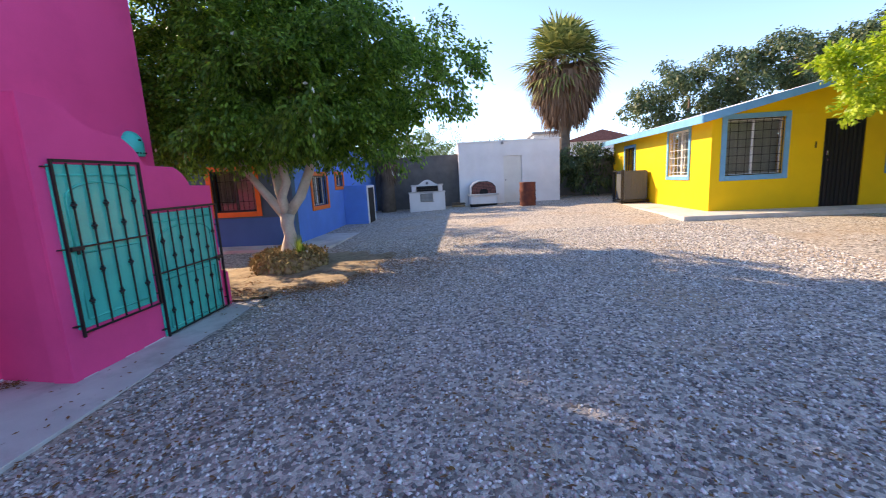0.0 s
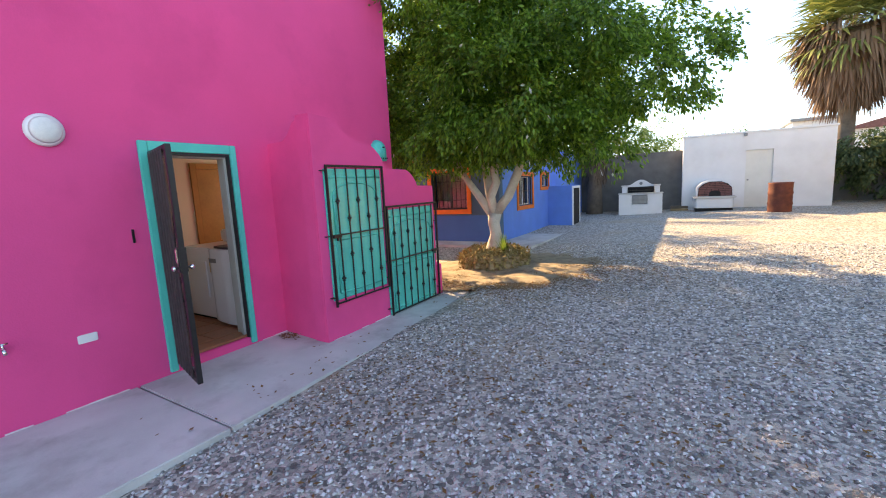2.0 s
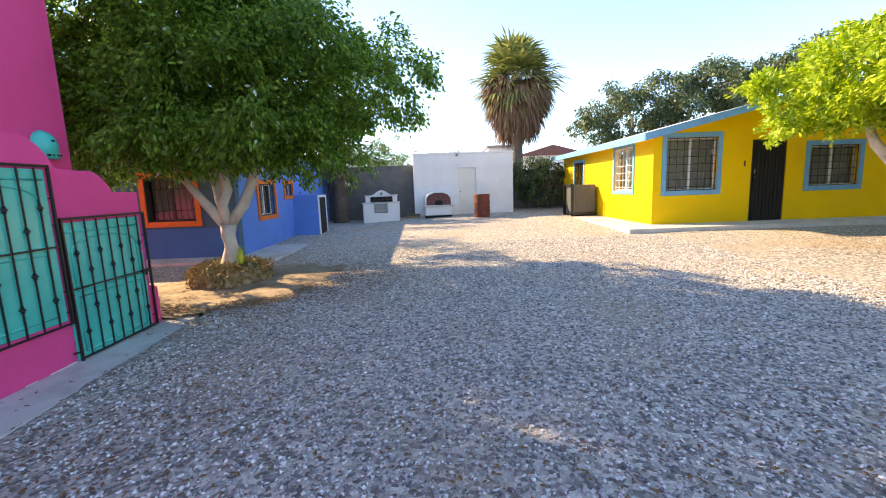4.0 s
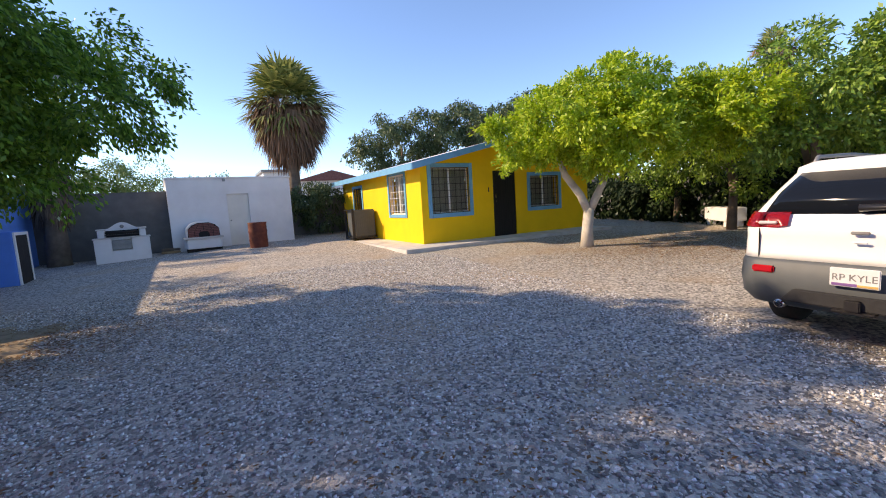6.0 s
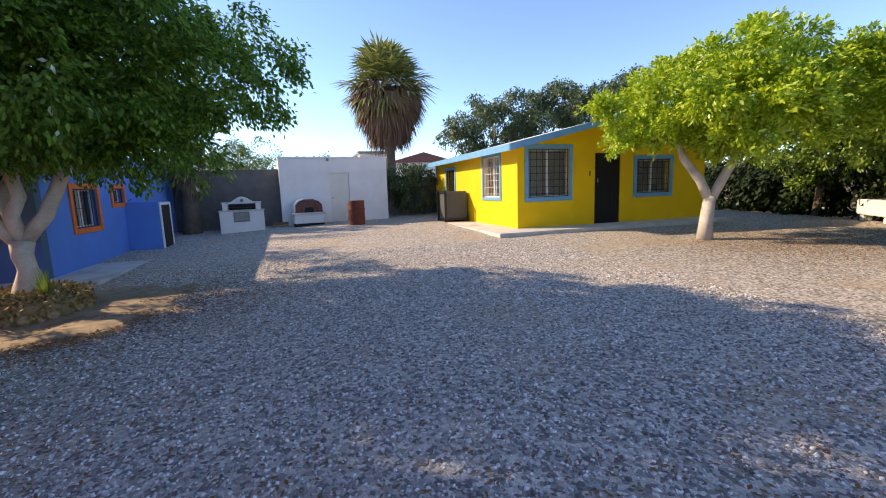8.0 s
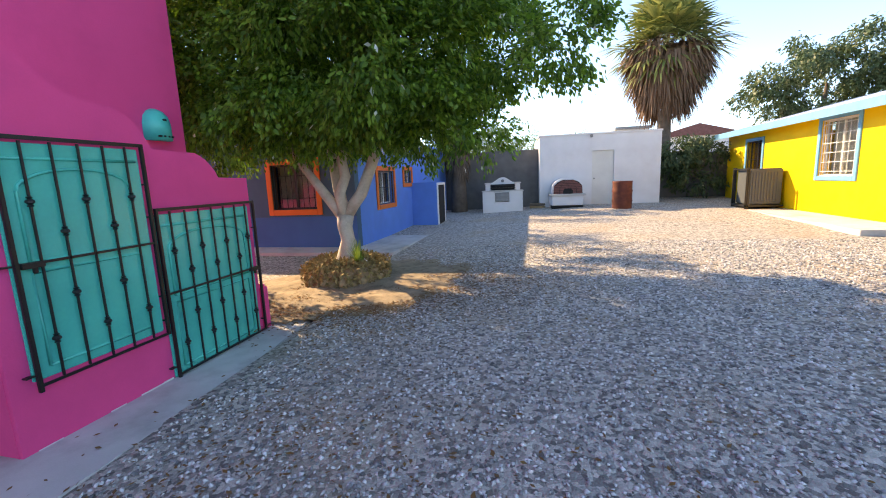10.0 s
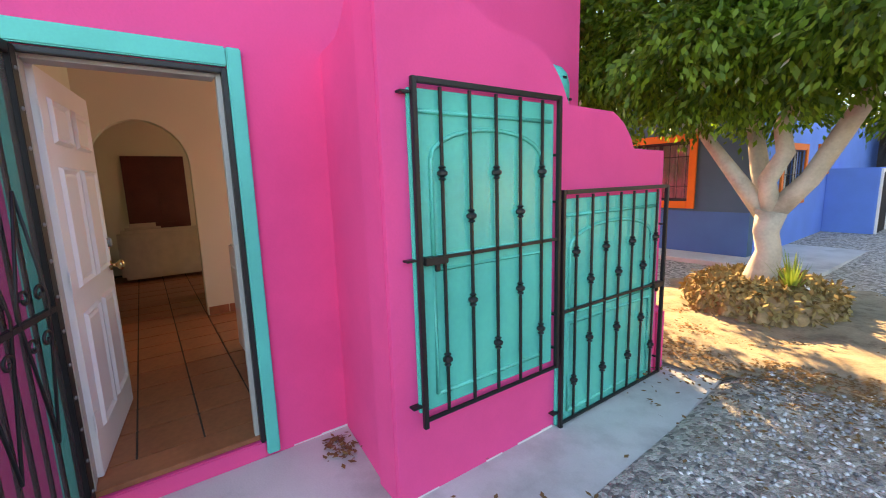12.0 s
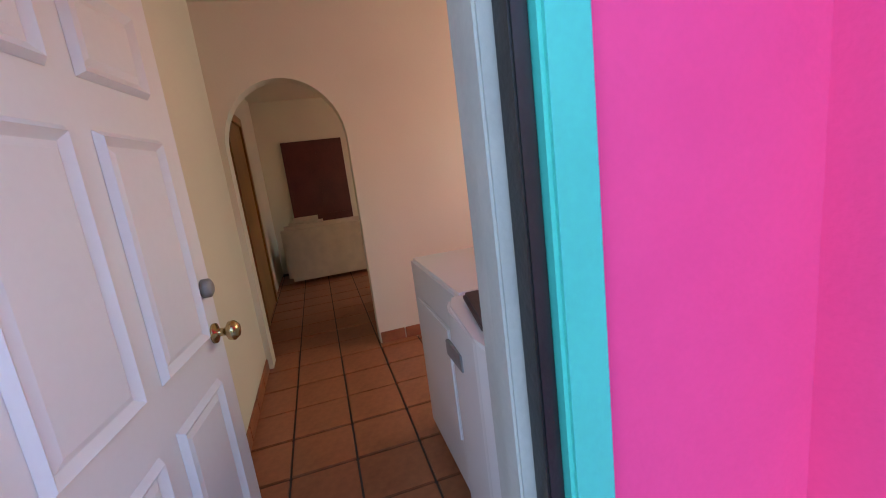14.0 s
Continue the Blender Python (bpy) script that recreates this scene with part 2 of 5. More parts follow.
def gravel_mat():
    m = bpy.data.materials.new("gravel_bed")
    m.use_nodes = True
    N, L = m.node_tree.nodes, m.node_tree.links
    b = N["Principled BSDF"]
    co = N.new("ShaderNodeTexCoord")
    v = N.new("ShaderNodeTexVoronoi"); v.inputs["Scale"].default_value = 34
    v2 = N.new("ShaderNodeTexVoronoi"); v2.inputs["Scale"].default_value = 75
    n = N.new("ShaderNodeTexNoise"); n.inputs["Scale"].default_value = 0.7; n.inputs["Detail"].default_value = 8
    for k in (v, v2, n):
        L.new(co.outputs["Object"], k.inputs["Vector"])
    sep = N.new("ShaderNodeSeparateColor"); L.new(v.outputs["Color"], sep.inputs[0])
    r = N.new("ShaderNodeValToRGB")
    cols = [(0.15, 0.135, 0.12), (0.38, 0.335, 0.28), (0.54, 0.475, 0.395), (0.45, 0.375, 0.30), (0.70, 0.635, 0.545)]
    el = r.color_ramp.elements
    for i, c in enumerate(cols):
        x = el[0] if i == 0 else el[1] if i == 4 else el.new(i / 4)
        x.position, x.color = i / 4, (*c, 1)
    L.new(sep.outputs[0], r.inputs[0])
    dirt = N.new("ShaderNodeMix"); dirt.data_type = "RGBA"; dirt.inputs[7].default_value = (0.46, 0.34, 0.22, 1)
    rg = N.new("ShaderNodeMapRange"); rg.inputs[1].default_value = 0.5; rg.inputs[2].default_value = 0.7; rg.inputs[4].default_value = 0.6
    L.new(n.outputs[0], rg.inputs[0]); L.new(rg.outputs[0], dirt.inputs[0]); L.new(r.outputs[0], dirt.inputs[6])
    L.new(dirt.outputs[2], b.inputs["Base Color"])
    b.inputs["Roughness"].default_value = 0.9
    ad = N.new("ShaderNodeMath"); ad.operation = "ADD"
    L.new(v.outputs["Distance"], ad.inputs[0]); L.new(v2.outputs["Distance"], ad.inputs[1])
    bp = N.new("ShaderNodeBump"); bp.invert = True; bp.inputs["Strength"].default_value = 0.8; bp.inputs["Distance"].default_value = 0.015
    L.new(ad.outputs[0], bp.inputs["Height"]); L.new(bp.outputs[0], b.inputs["Normal"])
    return m


GRAVEL = gravel_mat()


# ---- building helpers ----
def obj(name, bm_or_data, m, parent=None, smooth=False):
    if isinstance(bm_or_data, bmesh.types.BMesh):
        bmesh.ops.recalc_face_normals(bm_or_data, faces=bm_or_data.faces[:])
        me = bpy.data.meshes.new(name)
        bm_or_data.to_mesh(me)
        bm_or_data.free()
    else:
        me = bm_or_data
    if m:
        me.materials.append(m)
    if smooth:
        me.shade_smooth()
    o = new(name, me)
    if parent:
        o.parent = parent
    return o


def thing(name, loc, label, category, rz=0, group="", kind=""):
    o = new(name)
    o.matrix_basis = pose(*loc, 0, 0, rz)
    return tagged(o, label, category, group, kind)


def box(bm, x0, x1, y0, y1, z0, z1):
    v = [bm.verts.new(p) for p in ((x0, y0, z0), (x1, y0, z0), (x1, y1, z0), (x0, y1, z0), (x0, y0, z1), (x1, y0, z1), (x1, y1, z1), (x0, y1, z1))]
    for f in ((0, 3, 2, 1), (4, 5, 6, 7), (0, 1, 5, 4), (1, 2, 6, 5), (2, 3, 7, 6), (3, 0, 4, 7)):
        bm.faces.new([v[i] for i in f])


def boxes(name, list_of, m, parent=None, bevel=0.006):
    bm = bmesh.new()
    for b in list_of:
        box(bm, *b)
    if bevel:
        bmesh.ops.bevel(bm, geom=bm.edges[:], offset=bevel, segments=2, affect="EDGES", clamp_overlap=True)
    return obj(name, bm, m, parent)


def prism(name, poly, axis, a, b, m, parent=None, bevel=0.0, bm=None):
    """A flat outline pulled from a to b along axis; outline in the two other axes, in order."""
    own = bm is None
    bm = bm or bmesh.new()

    def at(p, d):
        return {"x": (d, p[0], p[1]), "y": (p[0], d, p[1]), "z": (p[0], p[1], d)}[axis]
    lo = [bm.verts.new(at(p, a)) for p in poly]
    hi = [bm.verts.new(at(p, b)) for p in poly]
    bm.faces.new(lo); bm.faces.new(hi[::-1])
    for i in range(len(poly)):
        j = (i + 1) % len(poly)
        bm.faces.new((lo[i], hi[i], hi[j], lo[j]))
    if not own:
        return None
    if bevel:
        bmesh.ops.bevel(bm, geom=bm.edges[:], offset=bevel, segments=3, affect="EDGES", clamp_overlap=True)
    return obj(name, bm, m, parent)


def tube(bm, pts, radii, n=8, cap=True):
    pts = [Vector(p) for p in pts]
    if not hasattr(radii, "__len__"):
        radii = [radii] * len(pts)
    rings = []
    up = Vector((0.13, 0.21, 0.97))
    for i, p in enumerate(pts):
        d = (pts[min(i + 1, len(pts) - 1)] - pts[max(i - 1, 0)]).normalized()
        s = d.cross(up)
        s = s.normalized() if s.length > 1e-3 else Vector((1, 0, 0))
        u = s.cross(d).normalized()
        rings.append([bm.verts.new(p + radii[i] * (math.cos(k * 2 * math.pi / n) * s + math.sin(k * 2 * math.pi / n) * u)) for k in range(n)])
    for r0, r1 in zip(rings, rings[1:]):
        for k in range(n):
            bm.faces.new((r0[k], r0[(k + 1) % n], r1[(k + 1) % n], r1[k]))
    if cap:
        bm.faces.new(rings[0][::-1]); bm.faces.new(rings[-1])


def lathe(bm, profile, n=24, centre=(0, 0, 0), axis="z"):
    c = Vector(centre)

    def at(r, h, k):
        ca, sa = r * math.cos(k * 2 * math.pi / n), r * math.sin(k * 2 * math.pi / n)
        return c + Vector({"z": (ca, sa, h), "x": (h, ca, sa), "y": (ca, h, sa)}[axis])
    rings = [[bm.verts.new(at(r, h, k)) for k in range(n)] for r, h in profile]
    for r0, r1 in zip(rings, rings[1:]):
        for k in range(n):
            bm.faces.new((r0[k], r0[(k + 1) % n], r1[(k + 1) % n], r1[k]))
    bm.faces.new(rings[0][::-1]); bm.faces.new(rings[-1])


def wall(name, axis, a, b, span, z0, z1, openings, m, parent=None):
    """A thick wall from a to b across, along span, with rectangular openings (s0, s1, z0, z1)."""
    ss = sorted({span[0], span[1], *[v for o in openings for v in o[:2]]})
    zs = sorted({z0, z1, *[v for o in openings for v in o[2:]]})
    bm = bmesh.new()
    for s0, s1 in zip(ss, ss[1:]):
        for q0, q1 in zip(zs, zs[1:]):
            if any(o[0] - 1e-6 <= s0 and s1 <= o[1] + 1e-6 and o[2] - 1e-6 <= q0 and q1 <= o[3] + 1e-6 for o in openings):
                continue
            box(bm, *((a, b, s0, s1) if axis == "x" else (s0, s1, a, b)), q0, q1)
    bmesh.ops.remove_doubles(bm, verts=bm.verts[:], dist=1e-5)
    seen = {}
    for f in bm.faces[:]:
        key = tuple(round(c, 4) for c in f.calc_center_median())
        seen.setdefault(key, []).append(f)
    bmesh.ops.delete(bm, geom=[f for fs in seen.values() if len(fs) > 1 for f in fs], context="FACES")
    return obj(name, bm, m, parent)


def raw(name, verts, faces, m, parent=None, smooth=False):
    """A mesh from numpy arrays; all faces of one size."""
    me = bpy.data.meshes.new(name)
    nf, k = faces.shape
    me.vertices.add(len(verts)); me.vertices.foreach_set("co", verts.astype(np.float32).ravel())
    me.loops.add(nf * k); me.loops.foreach_set("vertex_index", faces.astype(np.int32).ravel())
    me.polygons.add(nf); me.polygons.foreach_set("loop_start", np.arange(0, nf * k, k, dtype=np.int32))
    me.update(calc_edges=True)
    return obj(name, me, m, parent, smooth)


def leaves(rng, centres, normals, size, aspect=0.46, spread=0.9, droop=0.8):
    """Small folded leaves at the given places: verts and faces."""
    n = len(centres)
    d = normals * 0.6 + rng.normal(0, spread, (n, 3)) * 0.7
    d[:, 2] -= droop
    d /= np.linalg.norm(d, axis=1, keepdims=True)
    r = normals + rng.normal(0, 0.55, (n, 3))
    s = np.cross(d, r); s /= np.linalg.norm(s, axis=1, keepdims=True) + 1e-9
    L = size * rng.uniform(0.65, 1.3, (n, 1))
    v = np.empty((n, 4, 3))
    v[:, 0] = centres
    v[:, 1] = centres + d * L * 0.45 + s * L * aspect * 0.5
    v[:, 2] = centres + d * L
    v[:, 3] = centres + d * L * 0.45 - s * L * aspect * 0.5
    f = np.arange(n * 4).reshape(n, 4)
    return v.reshape(-1, 3), f


def crown(rng, blobs, clumps, per, leaf, clump_r=0.32, shell=0.35, droop=0.8):
    """Leaves on drooping sprays, sprays gathered in lumps over rough ellipsoids (x, y, z, rx, ry, rz)."""
    B0 = np.array(blobs)
    w = B0[:, 3] * B0[:, 4] + B0[:, 4] * B0[:, 5] + B0[:, 3] * B0[:, 5]
    lumps = max(len(blobs) * 3, clumps // 11)
    B = B0[rng.choice(len(blobs), lumps, p=w / w.sum())]
    u = rng.normal(0, 1, (lumps, 3)); u /= np.linalg.norm(u, axis=1, keepdims=True)
    rad = rng.uniform(0, 1, (lumps, 1)) ** shell
    rough = np.array([[0.88 + 0.45 * noise.noise(Vector(p) * 2.6 + Vector(b[:3]))] for p, b in zip(u, B)])
    lc = B[:, :3] + u * B[:, 3:] * rad * rough
    lr = 2.1 * clump_r * rng.uniform(0.65, 1.35, lumps)
    k = rng.integers(0, lumps, clumps)
    q = rng.normal(0, 1, (clumps, 3)) + u[k] * 0.7 + (0, 0, 0.25)
    q /= np.linalg.norm(q, axis=1, keepdims=True)
    c = lc[k] + q * lr[k][:, None] * np.array([1, 1, 0.85]) * rng.uniform(0.6, 1.05, (clumps, 1))
    hang = q * (1, 1, 0.3) - (0, 0, droop)
    hang /= np.linalg.norm(hang, axis=1, keepdims=True)
    along = rng.uniform(-0.4, 1.2, (clumps * per, 1)) * clump_r
    cc = np.repeat(c, per, axis=0) + np.repeat(hang, per, axis=0) * along + np.clip(rng.normal(0, 1, (clumps * per, 3)), -1.6, 1.6) * clump_r * 0.42
    return leaves(rng, cc, np.repeat(q, per, axis=0), leaf, spread=0.5, droop=droop)


def tree(name, base, label, limbs, blobs, clumps, per, leaf, leafmat, barkmat, seed, clump_r=0.32, shell=0.35, group="", droop=0.8):
    rng = np.random.default_rng(seed)
    t = thing(name, base, label, "tree", group=group)
    bm = bmesh.new()
    for pts, radii in limbs:
        tube(bm, pts, radii, 10)
    for v_ in bm.verts:
        v_.co += 0.02 * noise.noise_vector(v_.co * 6)
    obj("trunk", bm, barkmat, t, True)
    v, f = crown(rng, blobs, clumps, per, leaf, clump_r, shell, droop)
    tagged(raw("crown", v, f, leafmat, t), kind="stuff")
    return t


# ---- ground ----
def ground_z(x, y):
    fx = min(max(x, -3.0), 1.0)
    fy = min(max(y, -2.0), 22.0)
    return -0.062 + 0.036 * (fx + 2.9) + 0.024 * (fy - 3.3)


def axis_steps(lo, hi, step):
    mid = list(np.arange(lo, hi + 1e-6, step))
    return [-600, -200, -80, lo - 25, lo - 8] + mid + [hi + 8, hi + 25, 80, 200, 600]


xs, ys = axis_steps(-8, 20, 0.25), axis_steps(-8, 24, 0.25)
gv = np.array([(x, y, ground_z(x, y) + (0.02 * noise.noise(Vector((x * 0.9, y * 0.9, 0))) if x > -2.6 else 0) - (0.14 if x < -3.05 and y < 5.9 else 0)) for y in ys for x in xs])
nx = len(xs)
gi = np.array([(j * nx + i, j * nx + i + 1, (j + 1) * nx + i + 1, (j + 1) * nx + i) for j in range(len(ys) - 1) for i in range(nx - 1)])
ground = tagged(raw("ground", gv, gi, GRAVEL, None, True), "grey and tan gravel yard over dry soil", "ground", kind="structure")


def in_soil(x, y):
    """The bare earth round the first ficus."""
    return ((x + 3.2) / 1.75) ** 2 + ((y - 7.1) / 1.75) ** 2 + 0.5 * noise.noise(Vector((x * 1.6, y * 1.6, 3))) < 1 and x > -5.6


sx = np.arange(-5.6, -1.0, 0.1)
sy = np.arange(5.3, 9.0, 0.1)
sv = np.array([(x, y, ground_z(x, y) + 0.035 - 0.055 * min(1.2, ((x + 3.2) / 1.75) ** 2 + ((y - 7.1) / 1.75) ** 2) ** 2 + 0.03 * noise.noise(Vector((x * 2.5, y * 2.5, 5)))) for y in sy for x in sx])
sq = np.array([(j * len(sx) + i, j * len(sx) + i + 1, (j + 1) * len(sx) + i + 1, (j + 1) * len(sx) + i) for j in range(len(sy) - 1) for i in range(len(sx) - 1) if in_soil(sx[i], sy[j])])
tagged(raw("soil", sv, sq, EARTH, None, True), "bare tan earth round the ficus planter", "soil", kind="structure")

# concrete walk along the pink house, in two pours with a joint
WALK_Z = -0.06
walk_slab = thing("pavement", (-3.6, 0, -0.2), "pale worn concrete walk along the pink wall", "pavement", kind="structure")
prism("slab", [(-0.68, -9), (0.68, -9), (0.72, 1.56), (-0.68, 1.56)], "z", 0, 0.2 + WALK_Z, CONCRETE, walk_slab, 0.008)
prism("slab", [(-0.68, 1.575), (0.72, 1.575), (0.60, 4.2), (0.45, 5.6), (-0.68, 5.75)], "z", 0, 0.2 + WALK_Z, CONCRETE, walk_slab, 0.008)

# ---- pink house ----
PX = -4.28
FLOOR_Z = 0.06
pink = thing("pink_house", (0, 0, 0), "tall bright pink stucco house with turquoise trim", "house", kind="structure")
wall("wall", "x", PX - 0.2, PX, (-9, 5.32), -0.2, 5.4, [(1.90, 2.655, -0.2, 1.97), (-0.75, 0.44, 0.5, 2.08)], PINK, pink)
# both openings here are unseen, added to let the interior fill lamps in
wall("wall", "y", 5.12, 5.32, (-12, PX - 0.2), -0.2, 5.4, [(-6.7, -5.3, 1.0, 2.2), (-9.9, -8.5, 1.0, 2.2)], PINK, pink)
wall("wall", "y", -9.2, -9.0, (-12, PX), -0.2, 5.4, [], PINK, pink)
wall("wall", "x", -12.2, -12, (-9.2, 5.32), -0.2, 5.4, [], PINK, pink)
boxes("roof", [(-12.2, PX, -9.2, 5.32, 5.4, 5.55)], PINK, pink)
boxes("threshold", [(PX - 0.2, PX + 0.004, 1.90, 2.655, -0.2, 0.03)], PINK, pink)
# door casing, proud of the wall
boxes("door_trim", [(PX + 0.001, PX + 0.03, 1.83, 1.90, -0.04, 2.06), (PX + 0.001, PX + 0.03, 2.655, 2.72, -0.04, 2.06), (PX + 0.001, PX + 0.03, 1.902, 2.653, 1.972, 2.06)], TEAL, pink, 0.006)
boxes("door_frame", [(PX - 0.075, PX - 0.03, 2.61, 2.654, 0.03, 1.968), (PX - 0.14, PX - 0.03, 1.901, 1.93, 0.03, 1.968), (PX - 0.14, PX - 0.03, 1.931, 2.609, 1.93, 1.968)], JAMB, pink, 0.004)
boxes("reveal_lining", [(PX - 0.199, PX - 0.077, 2.642, 2.654, 0.03, 1.968)], JAMB, pink, 0)
boxes("gate_frame", [(PX - 0.027, PX + 0.012, 2.63, 2.654, 0.03, 1.968), (PX - 0.027, PX + 0.012, 1.901, 1.92, 0.03, 1.968), (PX - 0.027, PX + 0.012, 1.921, 2.629, 1.945, 1.968)], BLACK, pink, 0.003)
# window casing
boxes("window_trim", [(PX + 0.001, PX + 0.035, -0.95, -0.75, 0.32, 2.26), (PX + 0.001, PX + 0.035, 0.44, 0.61, 0.32, 2.26), (PX + 0.001, PX + 0.035, -0.748, 0.438, 0.32, 0.5), (PX + 0.001, PX + 0.035, -0.748, 0.438, 2.08, 2.26)], TEAL, pink, 0.008)


def window(loc, rz, w, h, label, bars, rails, barmat, framemat, trim=0.0, trimmat=None, curtain=True, depth=0.1, knots=False):
    """A window in the wall plane, facing local -y, origin at the opening's lower left corner."""
    t = thing("window", loc, label, "window", rz, kind="structure")
    if trim:
        boxes("trim", [(-trim, 0, -0.03, -0.001, -trim, h + trim), (w, w + trim, -0.03, -0.001, -trim, h + trim), (0.002, w - 0.002, -0.03, -0.001, -trim, 0), (0.002, w - 0.002, -0.03, -0.001, h, h + trim)], trimmat, t)
    f = 0.04
    boxes("frame", [(0.002, f, depth, depth + 0.05, 0.002, h - 0.002), (w - f, w - 0.002, depth, depth + 0.05, 0.002, h - 0.002), (f, w - f, depth, depth + 0.05, 0.002, f), (f, w - f, depth, depth + 0.05, h - f, h - 0.002), (w / 2 - 0.025, w / 2 + 0.025, depth - 0.01, depth + 0.04, f, h - f)], framemat, t, 0.004)
    for x0, x1 in ((f, w / 2 - 0.026), (w / 2 + 0.026, w - f)):
        p = boxes("pane", [(x0, x1, depth + 0.02, depth + 0.026, f, h - f)], GLASS, t, 0)
        p.visible_shadow = False
    bm = bmesh.new()
    for i in range(bars):
        x = w * (i + 0.5) / bars
        tube(bm, [(x, 0.03, 0.01), (x, 0.03, h - 0.01)], 0.007, 6)
        if knots:
            lathe(bm, [(0.006, -0.03), (0.02, -0.01), (0.02, 0.01), (0.006, 0.03)], 8, (x, 0.03, h * (0.3 if i % 2 else 0.45)))
    for i in range(rails):
        z = h * (i + 0.5) / rails
        tube(bm, [(0.01, 0.03, z), (w - 0.01, 0.03, z)], 0.007, 6)
    for s in ([(0.01, 0.03, 0.012), (w - 0.01, 0.03, 0.012)], [(0.01, 0.03, h - 0.012), (w - 0.01, 0.03, h - 0.012)], [(0.012, 0.03, 0.01), (0.012, 0.03, h - 0.01)], [(w - 0.012, 0.03, 0.01), (w - 0.012, 0.03, h - 0.01)]):
        tube(bm, s, 0.012, 6)
    obj("grille", bm, barmat, t)
    if curtain:
        bm = bmesh.new()
        n = 40
        top = [bm.verts.new((w * i / n, depth + 0.16 + 0.02 * math.sin(i * 1.7), h)) for i in range(n + 1)]
        bot = [bm.verts.new((w * i / n, depth + 0.16 + 0.03 * math.sin(i * 1.7), 0)) for i in range(n + 1)]
        for i in range(n):
            if not (curtain == "half" and i < n * 0.5):
                bm.faces.new((top[i], top[i + 1], bot[i + 1], bot[i]))
        bmesh.ops.solidify(bm, geom=bm.faces[:], thickness=0.004)
        obj("curtain", bm, CURTAIN, t, True)
    return t


window((PX, 0.44 - 1.19, 0.5), 90, 1.19, 1.58, "black iron barred window with pale curtains in the pink wall", 8, 2, BLACK, BLACK, curtain=True, knots=True)

# ---- stepped pink wing wall with the meter gates ----
wing = thing("wing_wall", (0, 0, 0), "stepped pink stucco wing wall with curved shoulders", "wall", kind="structure")


def arc(p, q, bulge, n=6):
    """Points from p to q, bowed to the side by bulge."""
    d = Vector((q[1] - p[1], p[0] - q[0])).normalized()
    return [(p[0] + (q[0] - p[0]) * i / n + d.x * bulge * math.sin(math.pi * i / n), p[1] + (q[1] - p[1]) * i / n + d.y * bulge * math.sin(math.pi * i / n)) for i in range(n + 1)]


profile = [(3.05, -0.2), (5.24, -0.2), (5.24, 1.57), (4.86, 1.575)] + arc((4.86, 1.58), (4.68, 1.765), 0.02, 4) + [(4.62, 1.79), (4.22, 1.795)] + arc((4.20, 1.80), (3.98, 2.05), 0.03, 5) + [(3.93, 2.08), (3.68, 2.10)] + arc((3.63, 2.12), (3.43, 2.28), -0.02, 5) + [(3.38, 2.31), (3.05, 2.33)]
prism("wall", profile, "x", -3.7, -3.5, PINK, wing, 0.02)
side = [(PX, -0.2), (-3.525, -0.2), (-3.525, 2.315), (-3.70, 2.30), (-3.78, 2.27)] + arc((-3.8, 2.25), (-4.0, 2.10), -0.02, 5) + [(PX, 2.10)]
side_wall = prism("wall", side, "y", 3.077, 3.27, PINK, wing)
for v_ in side_wall.data.vertices:
    v_.co.y += -0.03 + (-3.525 - v_.co.x) * 0.1
bits, yb = [], -8.9
while yb < 4.05:
    step = random.uniform(0.04, 0.22)
    if random.random() < 0.6 and not 1.6 < yb < 2.75:
        x_ = -3.5 if yb > 3.05 else PX
        bits.append((x_ + 0.001, x_ + 0.005, yb, min(yb + step, 4.09), WALK_Z, WALK_Z + random.uniform(0.004, 0.014)))
    yb += step
tagged(boxes("paint_edge", bits, WHITE, wing, 0), kind="stuff")
boxes("curb", [(-3.62, -3.5, 5.242, 5.40, -0.2, 0.42)], PINK, wing, 0.03)


def panel_door(y0, y1, z0, z1, arch):
    d = thing("meter_door", (-3.5, y0, z0), "turquoise panelled cupboard door behind iron bars", "door")
    w, h = y1 - y0, z1 - z0
    boxes("leaf", [(0.002, 0.022, 0, w, 0, h)], TEAL_DOOR, d, 0.005)
    bm = bmesh.new()
    m = 0.1
    zm = h * 0.46
    for loop in ([(m, 0.07), (w - m, 0.07), (w - m, zm), (m, zm), (m, 0.07)],
                 [(m, zm + 0.06), (w - m, zm + 0.06), (w - m, h - 0.28)] + ([(w / 2 + (w / 2 - m) * math.cos(a), h - 0.28 + 0.13 * math.sin(a)) for a in np.linspace(0, math.pi, 12)] if arch else [(w - m, h - 0.1), (m, h - 0.1)]) + [(m, h - 0.28), (m, zm + 0.06)],
                 [(0.03, h - 0.09), (w - 0.03, h - 0.09)]):
        tube(bm, [(0.024, p, q) for p, q in loop], 0.011, 6)
    obj("moulding", bm, TEAL_DOOR, d, True)
    return d


